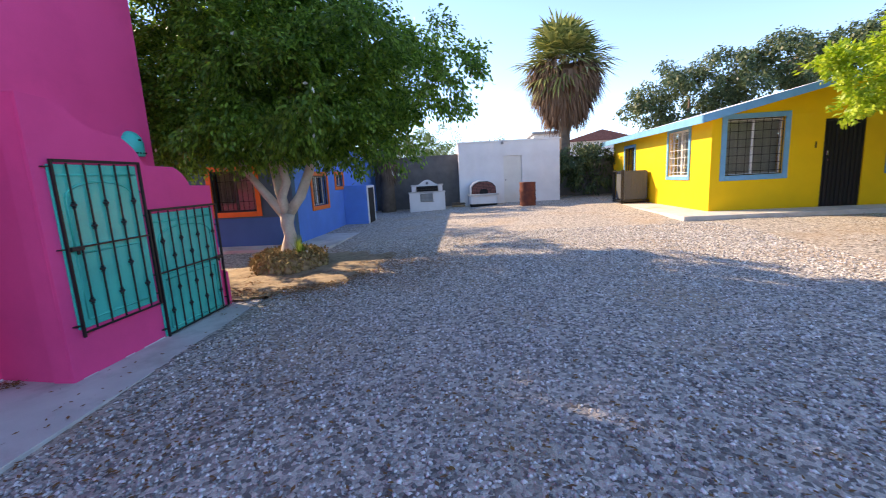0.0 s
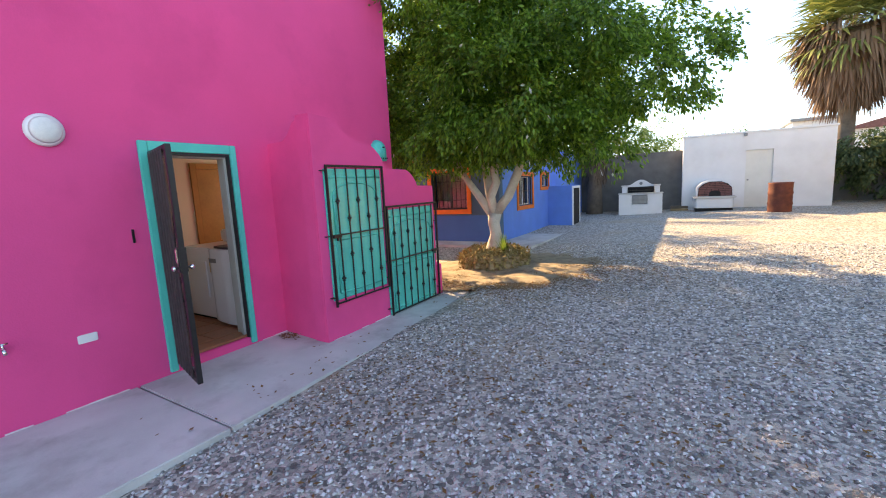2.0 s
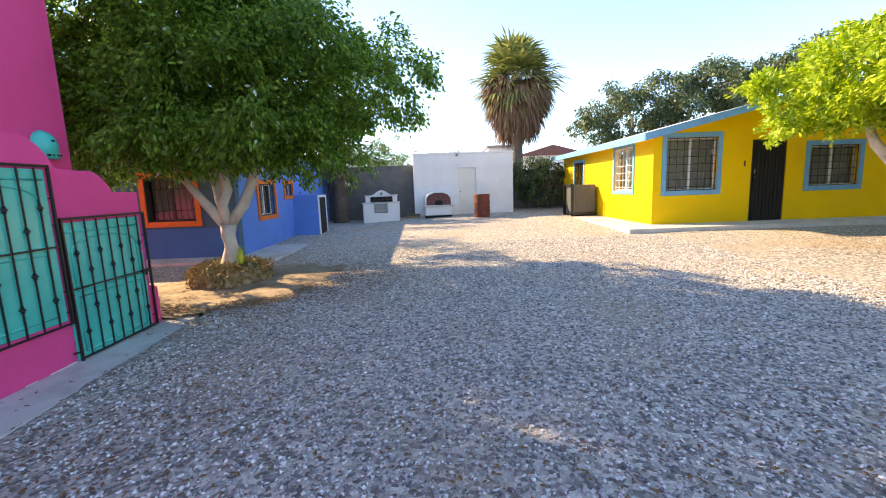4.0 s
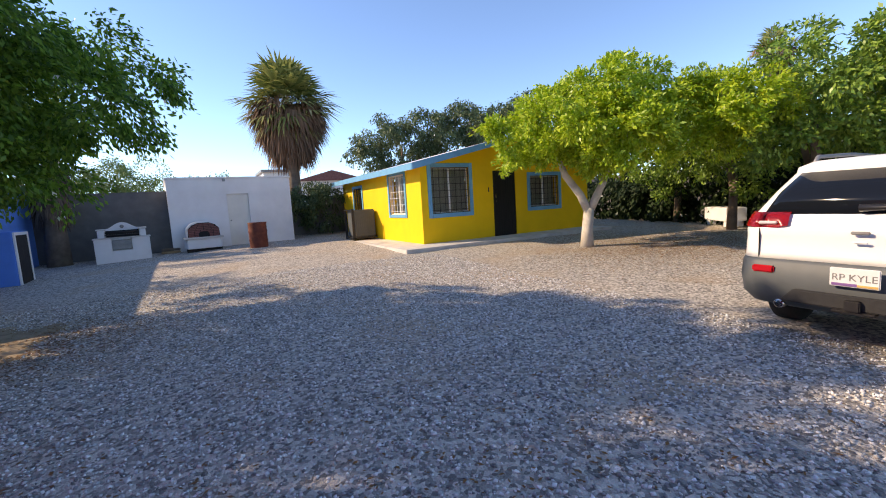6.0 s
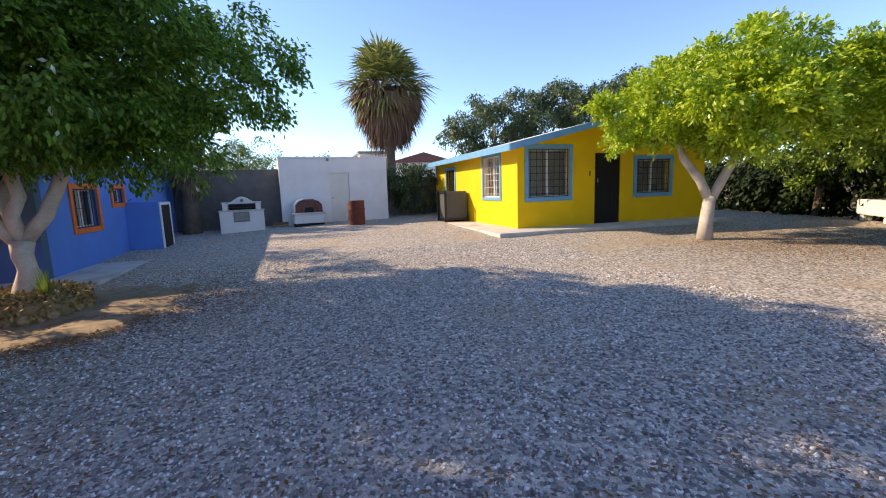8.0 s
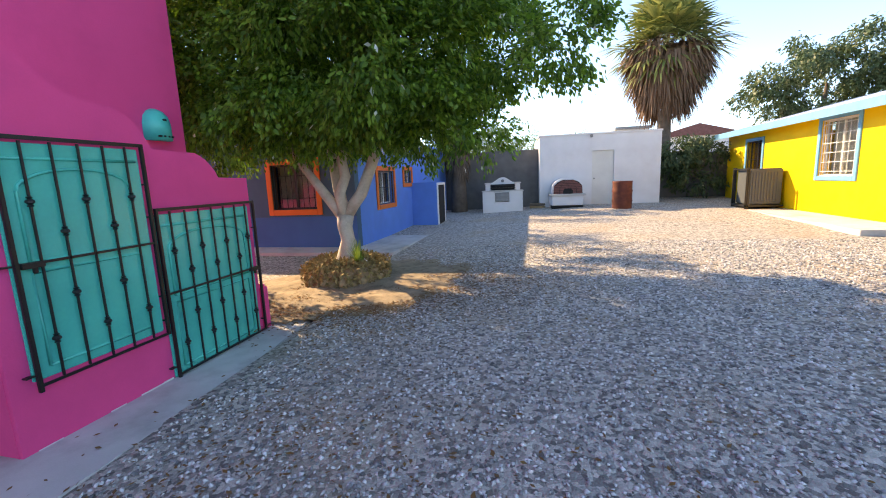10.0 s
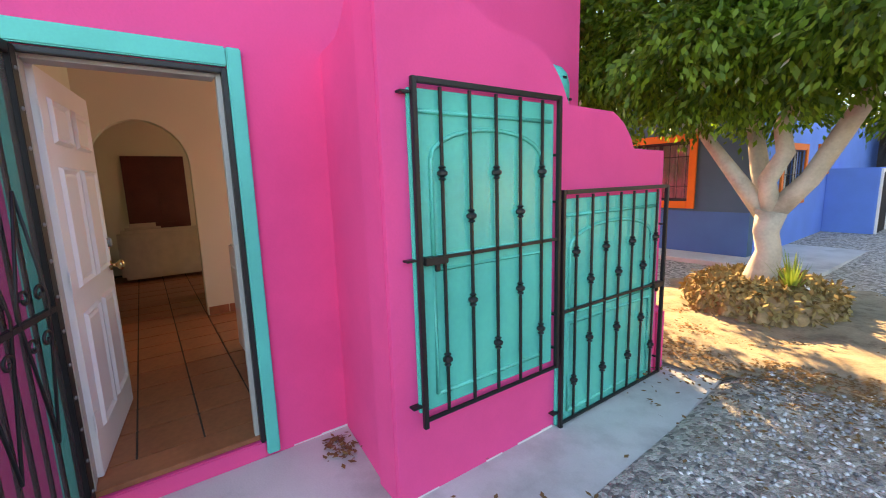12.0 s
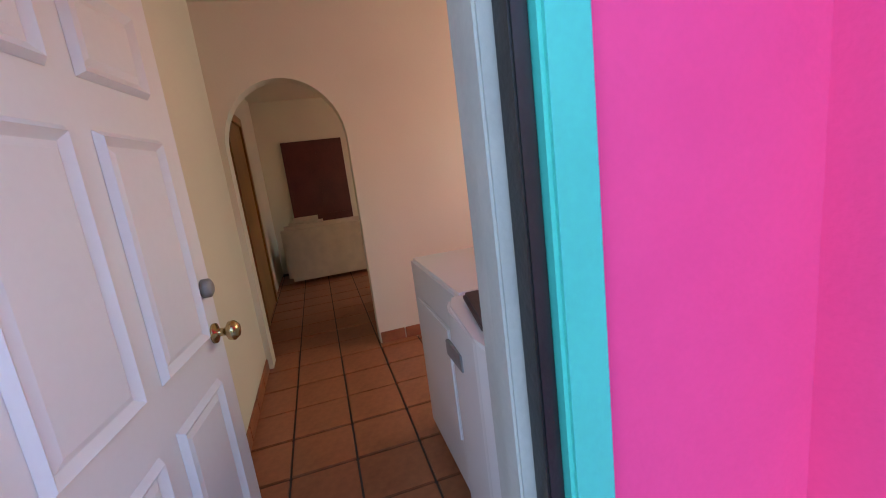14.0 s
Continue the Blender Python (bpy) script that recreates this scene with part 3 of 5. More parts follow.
def grille(y0, y1, z0, z1, bars, label, group, lock=0.03):
    g = thing("gate", (-3.462, y0, z0), label, "gate", group=group)
    w, h = y1 - y0, z1 - z0
    s = 0.012
    boxes("frame", [(-s, s, -0.0, 2 * s, -0.03, h), (-s, s, w - 2 * s, w, 0, h), (-s, s, 2 * s, w - 2 * s, h - 2 * s, h), (-s * 0.8, s * 0.8, 2 * s, w - 2 * s, 0, 1.4 * s)], BLACK, g, 0.003)
    bm = bmesh.new()
    zr = h * 0.50
    box(bm, -0.006, 0.006, 2 * s, w - 2 * s, zr - 0.008, zr + 0.008)
    for i in range(bars):
        y = 2 * s + (w - 4 * s) * (i + 0.75) / (bars + 0.5)
        box(bm, -0.006, 0.006, y - 0.006, y + 0.006, 0.02, h - 0.03)
        for z in ((0.165, 0.73) if i % 2 == 0 else (0.335, 0.60)):
            lathe(bm, [(0.007, -0.032), (0.018, -0.026), (0.010, -0.017), (0.024, -0.006), (0.024, 0.006), (0.010, 0.017), (0.018, 0.026), (0.007, 0.032)], 8, (0, y, z * h + 0.02))
    obj("bars", bm, BLACK, g)
    boxes("lock", [(-0.022, 0.022, lock, lock + 0.12, zr - 0.026, zr + 0.010), (-0.009, 0.009, lock + 0.06, lock + 0.085, zr - 0.06, zr - 0.02)], BLACK, g, 0.004)
    for q in [(-0.045, 0, -0.05, 0.0, zz - 0.005, zz + 0.005) for zz in (0.08, zr, h - 0.06)] + [(-0.045, -0.01, w - 0.03, w - 0.015, zz - 0.006, zz + 0.006) for zz in (0.12, h * 0.8)]:
        boxes("bracket", [q], BLACK, g, 0.002)
    return g


panel_door(3.165, 4.055, 0.37, 1.785, True)
panel_door(4.10, 5.17, -0.055, 1.29, True)
grille(3.172, 4.09, 0.33, 1.825, 5, "black wrought iron gate with knuckled bars, raised on the wall", "meter gates")
grille(4.11, 5.245, -0.045, 1.34, 7, "black wrought iron gate with knuckled bars, down to the walk", "meter gates", 0.98)

# ---- the yard beyond ----
blue = thing("blue_house", (-4.4, 9.6, 0), "low blue stucco house with orange window trim", "house", kind="structure")
wall("wall", "y", 0, 0.2, (-7.5, 0), -0.1, 2.62, [(-1.97, -0.9, 0.96, 1.93)], GREYBLUE_DIMMED, blue)
wall("wall", "x", -0.2, 0, (0.2, 8.2), -0.1, 2.62, [(1.22, 2.28, 0.94, 1.75), (3.1, 3.75, 1.42, 1.78)], BLUE, blue)
boxes("roof", [(-7.5, -0.2, 0.2, 8.2, 2.4, 2.55)], GREYBLUE_DIMMED, blue, 0)
boxes("wall", [(-7.7, -7.5, 0, 8.2, -0.1, 2.62), (-7.5, -0.2, 8.0, 8.2, -0.1, 2.4)], BLUE, blue, 0)
prism("porch", [(0.002, -0.1), (0.75, -0.1), (0.75, 1.42), (0.002, 1.42)], "y", 3.75, 4.75, BLUE, blue, 0.01)
boxes("dado", [(-7.5, 0, -0.012, -0.002, -0.1, 0.80)], NAVY_DIMMED, blue, 0)
boxes("vent", [(-2.7, -2.35, -0.03, -0.001, 2.22, 2.34)], ORANGE, blue)
window((-4.4 - 1.97, 9.6, 0.96), 0, 1.07, 0.97, "barred window with wide orange trim in the blue wall", 8, 2, BLACK, BROWN_IRON, 0.12, ORANGE, True)
window((-4.4, 9.6 + 1.22, 0.94), 90, 1.06, 0.81, "barred window with orange trim on the blue side wall", 8, 1, BLACK, WHITEPAINT, 0.11, ORANGE, True)
window((-4.4, 9.6 + 3.1, 1.42), 90, 0.65, 0.36, "small high window with orange trim", 5, 1, BLACK, WHITEPAINT, 0.10, ORANGE, False)
sd = thing("screen_door", (-3.648, 13.4, 0.1), "dark screen door with a white frame on the blue porch", "door")
boxes("frame", [(0, 0.035, 0, 0.07, 0, 1.3), (0, 0.035, 0.82, 0.89, 0, 1.3), (0, 0.035, 0.07, 0.82, 1.23, 1.3), (0, 0.035, 0.07, 0.82, 0, 0.08)], WHITEPAINT, sd, 0.004)
boxes("screen", [(0.005, 0.02, 0.07, 0.82, 0.08, 1.23)], DARK, sd, 0)
bw = thing("pavement", (-4.4, 9.6, 0), "concrete walk round the blue house", "pavement", kind="structure")
prism("slab", [(-3.2, -0.75), (1.0, -0.65), (1.1, 7.5), (0.002, 7.9), (0.002, -0.002), (-3.2, -0.002)], "z", -0.1, 0.13, CONCRETE, bw, 0.006)

yel = thing("yellow_house", (5.65, 11.0, 0), "low yellow stucco house with sky-blue trim", "house", kind="structure")
YB = 0.34
wall("wall", "y", 0, 0.2, (0, 6.8), 0.1, 2.55, [(0.34, 1.65, 1.19, 2.53), (2.55, 3.46, 0.1, 2.42), (4.06, 5.35, 1.19, 2.22)], YELLOW, yel)
prism("gable", [(0, 2.551), (6.8, 2.551), (3.4, 3.35)], "y", 0.0, 0.2, YELLOW, yel)
wall("wall", "x", 0, 0.2, (0.2, 7.6), 0.1, 2.55, [(1.1, 2.32, 1.2, 2.45), (5.1, 6.1, 1.15, 2.25)], YELLOW, yel)
boxes("wall", [(6.6, 6.8, 0.2, 7.6, 0.1, 2.55), (0.2, 6.6, 7.4, 7.6, 0.1, 2.55)], YELLOW, yel, 0)
bm = bmesh.new()
for s in (1, -1):
    x0, xm = (-0.42, 3.4) if s == 1 else (7.22, 3.4)
    prism("", [(x0, 2.50), (xm, 3.40), (xm, 3.52), (x0, 2.62)], "y", -0.42, 7.9, None, bm=bm)
obj("roof", bm, WHITE, yel)
bm = bmesh.new()
for s in (1, -1):
    x0, xm = (-0.44, 3.4) if s == 1 else (7.24, 3.4)
    prism("", [(x0, 2.45), (xm, 3.36), (xm, 3.53), (x0, 2.63)], "y", -0.45, -0.421, None, bm=bm)
box(bm, -0.45, -0.421, -0.42, 7.9, 2.45, 2.63)
obj("fascia", bm, SKYBLUE, yel)
window((5.65 + 0.34, 11.0, 1.19), 0, 1.31, 1.34, "white sliding window with black bars and sky-blue trim", 7, 7, BLACK, WHITEPAINT, 0.12, SKYBLUE, True)
window((5.65 + 4.06, 11.0, 1.19), 0, 1.29, 1.03, "barred window with sky-blue trim beside the dark door", 7, 6, BLACK, WHITEPAINT, 0.12, SKYBLUE, True)
window((5.65, 11.0 + 2.32, 1.2), -90, 1.22, 1.25, "white barred window with sky-blue trim on the sunlit wall", 6, 6, WHITEPAINT, WHITEPAINT, 0.1, SKYBLUE, True)
window((5.65, 11.0 + 6.1, 1.15), -90, 1.0, 1.1, "small dark barred window with sky-blue trim", 5, 1, BLACK, BLACK, 0.1, SKYBLUE, False)
yd = thing("security_door", (5.65 + 2.56, 11.02, YB), "closed black iron security door on the yellow wall", "door")
boxes("frame", [(0, 0.05, 0, 0.06, 0, 2.07), (0.84, 0.89, 0, 0.06, 0, 2.07), (0.05, 0.84, 0, 0.06, 2.02, 2.07)], BLACK, yd)
boxes("leaf", [(0.05, 0.84, 0.02, 0.05, 0, 2.02)] + [(0.07 + 0.096 * i, 0.10 + 0.096 * i, 0.0, 0.02, 0.02, 2.0) for i in range(8)], BLACK, yd, 0.003)
boxes("lock", [(0.08, 0.12, -0.02, 0.0, 1.22, 1.34), (0.085, 0.115, -0.05, -0.0, 1.1, 1.13)], CHROME, yd, 0.004)
ys_ = thing("pavement", (5.65, 11.0, 0), "concrete apron round the yellow house", "pavement", kind="structure")
prism("slab", [(-1.0, -0.95), (6.9, -0.95), (6.9, 0), (0, 0), (0, 7.6), (-1.0, 7.6)], "z", 0.05, YB, CONCRETE, ys_, 0.008)
boxes("number_plate", [(8.0, 8.04, 10.985, 10.998, 1.75, 1.9)], BLACK)
tagged(bpy.data.objects["number_plate"], "small dark house number on the yellow wall", "sign")

shed = thing("white_shed", (-0.8, 17.0, 0), "plain white block shed with a flat roof", "shed", 4, kind="structure")
wall("wall", "y", 0, 0.15, (0, 4.0), 0.1, 2.80, [(1.78, 2.5, 0.1, 2.25)], WHITE, shed)
boxes("wall", [(0, 0.15, 0.15, 4, 0.1, 2.8), (3.85, 4.0, 0.15, 4, 0.1, 2.8)], WHITE, shed, 0)
boxes("roof", [(-0.03, 4.03, -0.03, 4, 2.802, 2.86)], WHITE, shed)
boxes("door", [(1.782, 2.498, 0.06, 0.10, 0.36, 2.248)], PALEDOOR, shed)
boxes("knob", [(1.83, 1.88, 0.01, 0.06, 1.28, 1.33)], GREYMETAL, shed, 0.01)
boxes("downlight", [(1.7, 1.78, -0.12, -0.001, 2.70, 2.80)], GREYMETAL, shed, 0.01)

wall_back = tagged(wall("wall_back", "y", 17.7, 17.9, (-12, -0.8), 0, 2.45, [], GREYBLOCK), "weathered grey block yard wall", "wall", kind="structure")
wall_far = tagged(wall("wall_far", "y", 19.2, 19.4, (3.2, 9), 0, 2.1, [], GREYBLOCK), "dark grey block yard wall behind shrubs", "wall", kind="structure")

# ---- trees ----
TZ = 0.22
tree("ficus_tree", (-3.5, 7.25, TZ), "large dense dark green ficus with pale forked trunk in a planter",
     [([(0, 0, -0.1), (0.0, 0.02, 0.16), (0.06, 0.01, 0.4), (0.02, 0.0, 0.6), (0.05, 0, 0.8)], [0.19, 0.135, 0.105, 0.115, 0.135]),
      ([(0.0, 0, 0.75), (-0.22, -0.05, 1.1), (-0.5, -0.1, 1.5), (-0.75, -0.1, 1.9), (-1.2, 0, 2.8)], [0.085, 0.078, 0.068, 0.062, 0.035]),
      ([(0.05, 0, 0.75), (0.02, -0.08, 1.1), (0.16, -0.12, 1.35), (0.1, -0.1, 1.6), (0.3, -0.1, 2.0), (0.4, 0, 3.2)], [0.095, 0.08, 0.075, 0.065, 0.06, 0.035]),
      ([(0.08, 0, 0.8), (0.3, 0.05, 1.1), (0.5, 0.05, 1.5), (0.7, 0.0, 1.9), (1.2, 0.0, 2.7)], [0.1, 0.09, 0.075, 0.07, 0.03]),
      ([(0.02, 0.05, 0.75), (-0.12, 0.15, 1.2), (-0.25, 0.25, 1.7), (-0.2, 0.5, 2.8)], [0.09, 0.08, 0.07, 0.03])],
     [(0.2, 0.2, 3.2, 2.3, 2.3, 1.75), (1.8, -0.4, 2.8, 1.5, 1.5, 1.1), (2.6, -0.6, 2.5, 0.9, 0.9, 0.55), (-1.4, 0.4, 2.9, 1.7, 2.0, 1.4), (1.0, -1.2, 2.75, 1.4, 1.2, 1.15), (0.0, 1.8, 2.9, 2.0, 1.5, 1.3), (0.3, -0.3, 4.4, 1.8, 1.8, 1.1), (0.9, 0.4, 2.1, 1.4, 1.5, 0.45), (-0.9, -0.7, 2.8, 1.2, 0.9, 1.3), (-1.5, 0.6, 4.3, 1.8, 1.8, 1.3), (-1.6, -0.75, 3.0, 1.1, 0.65, 1.4), (-0.2, 0.1, 5.1, 1.6, 1.7, 0.9), (-0.6, -0.3, 2.25, 1.4, 1.4, 0.4), (0.3, -0.9, 2.2, 1.2, 0.9, 0.4), (2.0, -0.4, 3.45, 1.2, 1.2, 0.8), (0.2, -1.0, 4.4, 1.3, 1.1, 0.8)],
     4100, 54, 0.075, LEAF_DARK, BARK, 11, 0.165, 0.26, droop=0.6)

tree("ficus_tree", (8.6, 7.65, 0.2), "light yellow-green ficus with a pale forked trunk on gravel",
     [([(0, 0, -0.05), (0.02, 0, 0.4), (0.1, 0, 0.95)], [0.17, 0.13, 0.13]), ([(0.08, 0, 0.85), (-0.1, 0.1, 1.3), (-0.5, 0.2, 1.8), (-0.9, 0.2, 2.6)], [0.11, 0.09, 0.08, 0.03]),
      ([(0.1, 0, 0.85), (0.3, -0.15, 1.4), (0.5, -0.3, 1.9), (1.0, -0.5, 2.8)], [0.11, 0.09, 0.08, 0.03])],
     [(0.2, 0, 3.1, 2.2, 2.2, 1.3), (-1.0, 0.8, 2.7, 1.2, 1.2, 0.9), (1.4, -1.3, 2.9, 1.5, 1.5, 1.1), (2.1, -2.1, 3.2, 1.3, 1.3, 1.0), (0.5, -0.4, 3.75, 1.1, 1.1, 0.75), (-0.2, -1.0, 2.6, 1.4, 1.2, 0.8)],
     1800, 42, 0.105, LEAF_LIGHT, BARK, 12, 0.15, 0.2, droop=0.2)

# row of ficus along the east side
row = [(12.4, 4.4), (14.2, 7.0), (13.6, 1.6), (13.4, -1.6), (16.0, 9.8), (16.8, 4.2)]
for i, (x, y) in enumerate(row):
    tree("hedge_tree", (x, y, 0.15), "dense green ficus of a tall shading row", [([(0, 0, -0.05), (0.1, 0, 1.5), (0, 0.1, 3.4)], [0.14, 0.11, 0.05]), ([(0.05, 0, 1.2), (0.6, 0.5, 2.4), (0.9, 0.8, 3.4)], [0.08, 0.06, 0.03])],
         [(0, 0, 3.3, 2.1, 2.1, 1.5), (0.5, -1.0, 3.1, 1.6, 1.6, 1.2), (-0.4, 0.8, 3.9, 1.5, 1.5, 1.1), (0.3, 1.2, 2.9, 1.6, 1.6, 1.0), (0.8, 0, 2.0, 1.8, 2.0, 1.1)], 780, 26, 0.125, LEAF_MID, DARKBARK, 20 + i, 0.19, 0.2, group="row of ficus", droop=0.3)
rng = np.random.default_rng(55)
# hedge added as filler; its leaves are coloured as dark as the shade there
hedge = thing("shade_filler_hedge", (16.6, 5, 0.1), "added near-black hedge, shade of the ficus row put into its leaf colour", "hedge")
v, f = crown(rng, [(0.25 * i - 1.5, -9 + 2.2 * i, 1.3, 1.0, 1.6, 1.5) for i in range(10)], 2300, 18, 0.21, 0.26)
tagged(raw("foliage", v, f, LEAF_SHADED, hedge), kind="stuff")
wall_east = tagged(wall("wall_east", "x", 20.0, 20.2, (-20, 19.4), 0, 2.4, [], GREYBLOCK), "dark block wall behind the ficus row", "wall", kind="structure")

# dark trees behind the yellow house
for i, (x, y, s) in enumerate([(10.5, 23.0, 1.04), (14.0, 22.5, 1.17), (17.5, 21.0, 1.22), (21.5, 19.0, 1.25)]):
    tree("shade_tree", (x, y, 0.3), "dusty dark green tree rising behind the yellow house", [([(0, 0, -0.1), (0.1, 0, 2), (0.2, 0.1, 4.5)], [0.2, 0.16, 0.06])],
         [(0, 0, 4.3 * s, 2.5 * s, 2.2, 1.6 * s), (-1.4, 0, 3.6 * s, 1.6, 1.6, 1.3), (1.2, 0.3, 5.1 * s, 1.6, 1.6, 1.1 * s), (-0.6, -0.5, 5.2 * s, 1.2, 1.2, 0.8), (0.3, -0.4, 3.0 * s, 2.4, 1.4, 1.2)], 900, 17, 0.17, LEAF_GREY, DARKBARK, 40 + i, 0.24, 0.2, group="trees behind the yellow house")
# feathery trees over the back wall, bright shrubs behind the first ficus
for i, (x, y, z, s) in enumerate([(-4.5, 27, 0, 1.0), (-0.8, 30, 0, 0.9)]):
    tree("mesquite_tree", (x, y, z), "pale feathery green tree beyond the yard wall", [([(0, 0, -0.1), (0.2, 0, 2.4), (0.5, 0, 3.4)], [0.16, 0.1, 0.04])],
         [(0, 0, 3.0 * s, 3.2, 2.0, 1.2), (1.5, 0, 3.5 * s, 1.8, 1.5, 0.9)], 620, 20, 0.13, LEAF_FEATHER, DARKBARK, 60 + i, 0.3)
# last two blobs are hidden crown, added to shade the ground near the shed
tree("citrus_tree", (-9.5, 13.5, 2.4), "sunlit yellow-green tree above the blue house", [([(0, 0, -2.6), (0, 0, 1.5)], [0.16, 0.07])],
     [(0, 1.0, 1.2, 2.6, 3.4, 1.8), (1.6, 2.6, 1.6, 1.7, 2.0, 1.6), (-2.5, -3, 1.5, 2.5, 2.5, 1.9), (-0.5, 4.0, 1.6, 2.2, 2.0, 1.8), (2.2, 1.3, 2.5, 1.3, 1.1, 0.9), (1.8, 5.4, 3.5, 1.8, 1.6, 1.2)], 760, 30, 0.13, LEAF_LIGHT, DARKBARK, 66, 0.28)
# last two blobs are added height that keeps sun off the near gravel
tree("citrus_tree", (-6.7, 6.7, 0.0), "sunlit yellow-green tree in the gap between the houses", [([(0, 0, -0.1), (0.05, 0, 1.4), (0, 0.1, 4)], [0.1, 0.08, 0.04])],
     [(0, -0.25, 3.6, 1.5, 0.85, 1.8), (-0.2, 0.6, 3.0, 1.5, 1.0, 1.4), (0.1, 0.1, 5.6, 1.5, 1.2, 1.1), (0.7, -0.6, 4.9, 1.1, 0.6, 1.2)], 720, 32, 0.1, LEAF_LIGHT, DARKBARK, 67, 0.2, 0.6)
shrub = thing("oleander_shrub", (4.4, 18.6, 0.3), "dark flowering shrub against the block wall", "shrub")
rng = np.random.default_rng(70)
v, f = crown(rng, [(0, 0, 1.5, 1.0, 0.45, 1.0), (0.5, 0, 0.9, 0.9, 0.45, 0.9), (-0.4, 0, 2.0, 0.8, 0.5, 0.5), (1.0, 0.1, 1.7, 0.8, 0.4, 0.7)], 260, 26, 0.13, 0.18)
tagged(raw("foliage", v, f, LEAF_GREY, shrub), kind="stuff")


def fan(rng, base, aim, stalk, blade, nb, droop, open_deg):
    """One fan frond: a stalk and a ring of narrow blades. Returns triangle verts."""
    a = Vector(aim).normalized()
    s = a.cross(Vector((0, 0, 1)))
    s = s.normalized() if s.length > 0.05 else Vector((1, 0, 0))
    u = s.cross(a)
    b = Vector(base)
    hub = b + a * stalk
    out = [[b + s * 0.02, b - s * 0.02, hub]]
    for k in range(nb):
        th = radians(open_deg) * (k / (nb - 1) - 0.5)
        d = (a * math.cos(th) + s * math.sin(th) + u * rng.normal(0, 0.07)).normalized()
        L = blade * rng.uniform(0.85, 1.1) * (1 - 0.2 * abs(th) / 2)
        side = (s * math.cos(th) - a * math.sin(th))
        mid = hub + d * L * 0.6
        tip = hub + d * L + Vector((0, 0, -droop * L * rng.uniform(0.4, 1.1)))
        w = 0.045 * blade
        out += [[hub, mid + side * w, mid - side * w], [mid + side * w, tip, mid - side * w]]
    return out


def palm(base, height, seed, nf, nd, label, size=1.0, skirt=1.9, dead=PALM_DEAD):
    rng = np.random.default_rng(seed)
    t = thing("fan_palm", base, label, "palm")
    bm = bmesh.new()
    tube(bm, [(0, 0, -0.2), (0.03, 0, height * 0.5), (0, 0, height)], [0.32, 0.25, 0.2], 12)
    obj("trunk", bm, DARKBARK, t, True)
    tris = []
    for i in range(nf):
        az, el = i * 2.39996, radians(-52 + 136 * (i / nf) ** 0.95)
        aim = (math.cos(az) * math.cos(el), math.sin(az) * math.cos(el), math.sin(el))
        tris += fan(rng, (0, 0, height + 0.15 * rng.uniform(-1, 1)), aim, size * rng.uniform(0.3, 0.75), 0.8 * size, 18, 0.22, 165)
    v = np.array([[tuple(p) for p in q] for q in tris]).reshape(-1, 3)
    tagged(raw("fronds", v, np.arange(len(v)).reshape(-1, 3), PALM_GREEN, t), kind="stuff")
    tris = []
    for i in range(nd):
        az, dn = rng.uniform(0, 6.283), rng.uniform(0, 1)
        aim = (math.cos(az) * (1.9 - 1.65 * dn ** 0.5), math.sin(az) * (1.9 - 1.65 * dn ** 0.5), -1)
        tris += fan(rng, (math.cos(az) * 0.2, math.sin(az) * 0.2, height + 0.6 - dn * skirt * 0.52), aim, 0.45 * size * rng.uniform(0.7, 1.1), 0.8 * size, 13, 0.5, 75)
    v = np.array([[tuple(p) for p in q] for q in tris]).reshape(-1, 3)
    tagged(raw("skirt", v, np.arange(len(v)).reshape(-1, 3), dead, t), kind="stuff")
    return t


palm((4.0, 20.6, 0.3), 6.0, 5, 72, 150, "tall fan palm with a thick skirt of dry fronds", 1.72, 2.3)
palm((17.5, 25.0, 0.3), 6.3, 6, 30, 20, "distant fan palm above the dark trees", 0.9)
palm((22.5, 9.5, 0.2), 6.9, 7, 28, 20, "fan palm rising behind the ficus row", 0.9)
palm((19.0, 0.5, 0.2), 6.0, 8, 28, 20, "fan palm beside the ficus row", 1.1)
palm((-3.75, 17.0, 0.3), 3.0, 9, 14, 60, "shaggy palm trunk with dry cut fronds by the back wall", 0.6, 3.6, PALM_STUB)

# ---- planter and yard things ----
pl = thing("planter", (-3.48, 7.22, -0.05), "low round stone planter ring with dry leaves", "planter")
PR = 0.82
bm = bmesh.new()
lathe(bm, [(0.62 * PR, 0.0), (0.72 * PR, 0.12), (0.70 * PR, 0.28), (0.6 * PR, 0.33), (0.3 * PR, 0.35), (0.02, 0.36)], 28)
for v_ in bm.verts:
    v_.co += 0.06 * noise.noise_vector(v_.co * 3.1)
obj("soil", bm, SOIL, pl, True)
rng = np.random.default_rng(81)
n = 26
for i in range(n):
    a_ = i * 6.2832 / n
    bm = bmesh.new()
    bmesh.ops.create_icosphere(bm, subdivisions=2, radius=0.075)
    for v_ in bm.verts:
        v_.co += 0.035 * noise.noise_vector(v_.co * 9 + Vector((i, 0, 0)))
        v_.co.z *= 1.0
    o = obj("stone", bm, SOIL, pl, True)
    o.matrix_basis = pose(0.70 * PR * math.cos(a_), 0.70 * PR * math.sin(a_), 0.08 + 0.07 * (i % 2), 0, 0, i * 40)
ang = rng.uniform(0, 6.283, 5200); rr = 0.82 * PR * np.sqrt(rng.uniform(0.1, 1, 5200))
c = np.stack([rr * np.cos(ang), rr * np.sin(ang), 0.42 - 0.34 * np.clip((rr - 0.44) / 0.18, 0, 1) * rng.uniform(0.1, 1.2, 5200)], 1)
v, f = leaves(rng, c, np.zeros((len(c), 3)) + (0, 0, 0.6), 0.07)
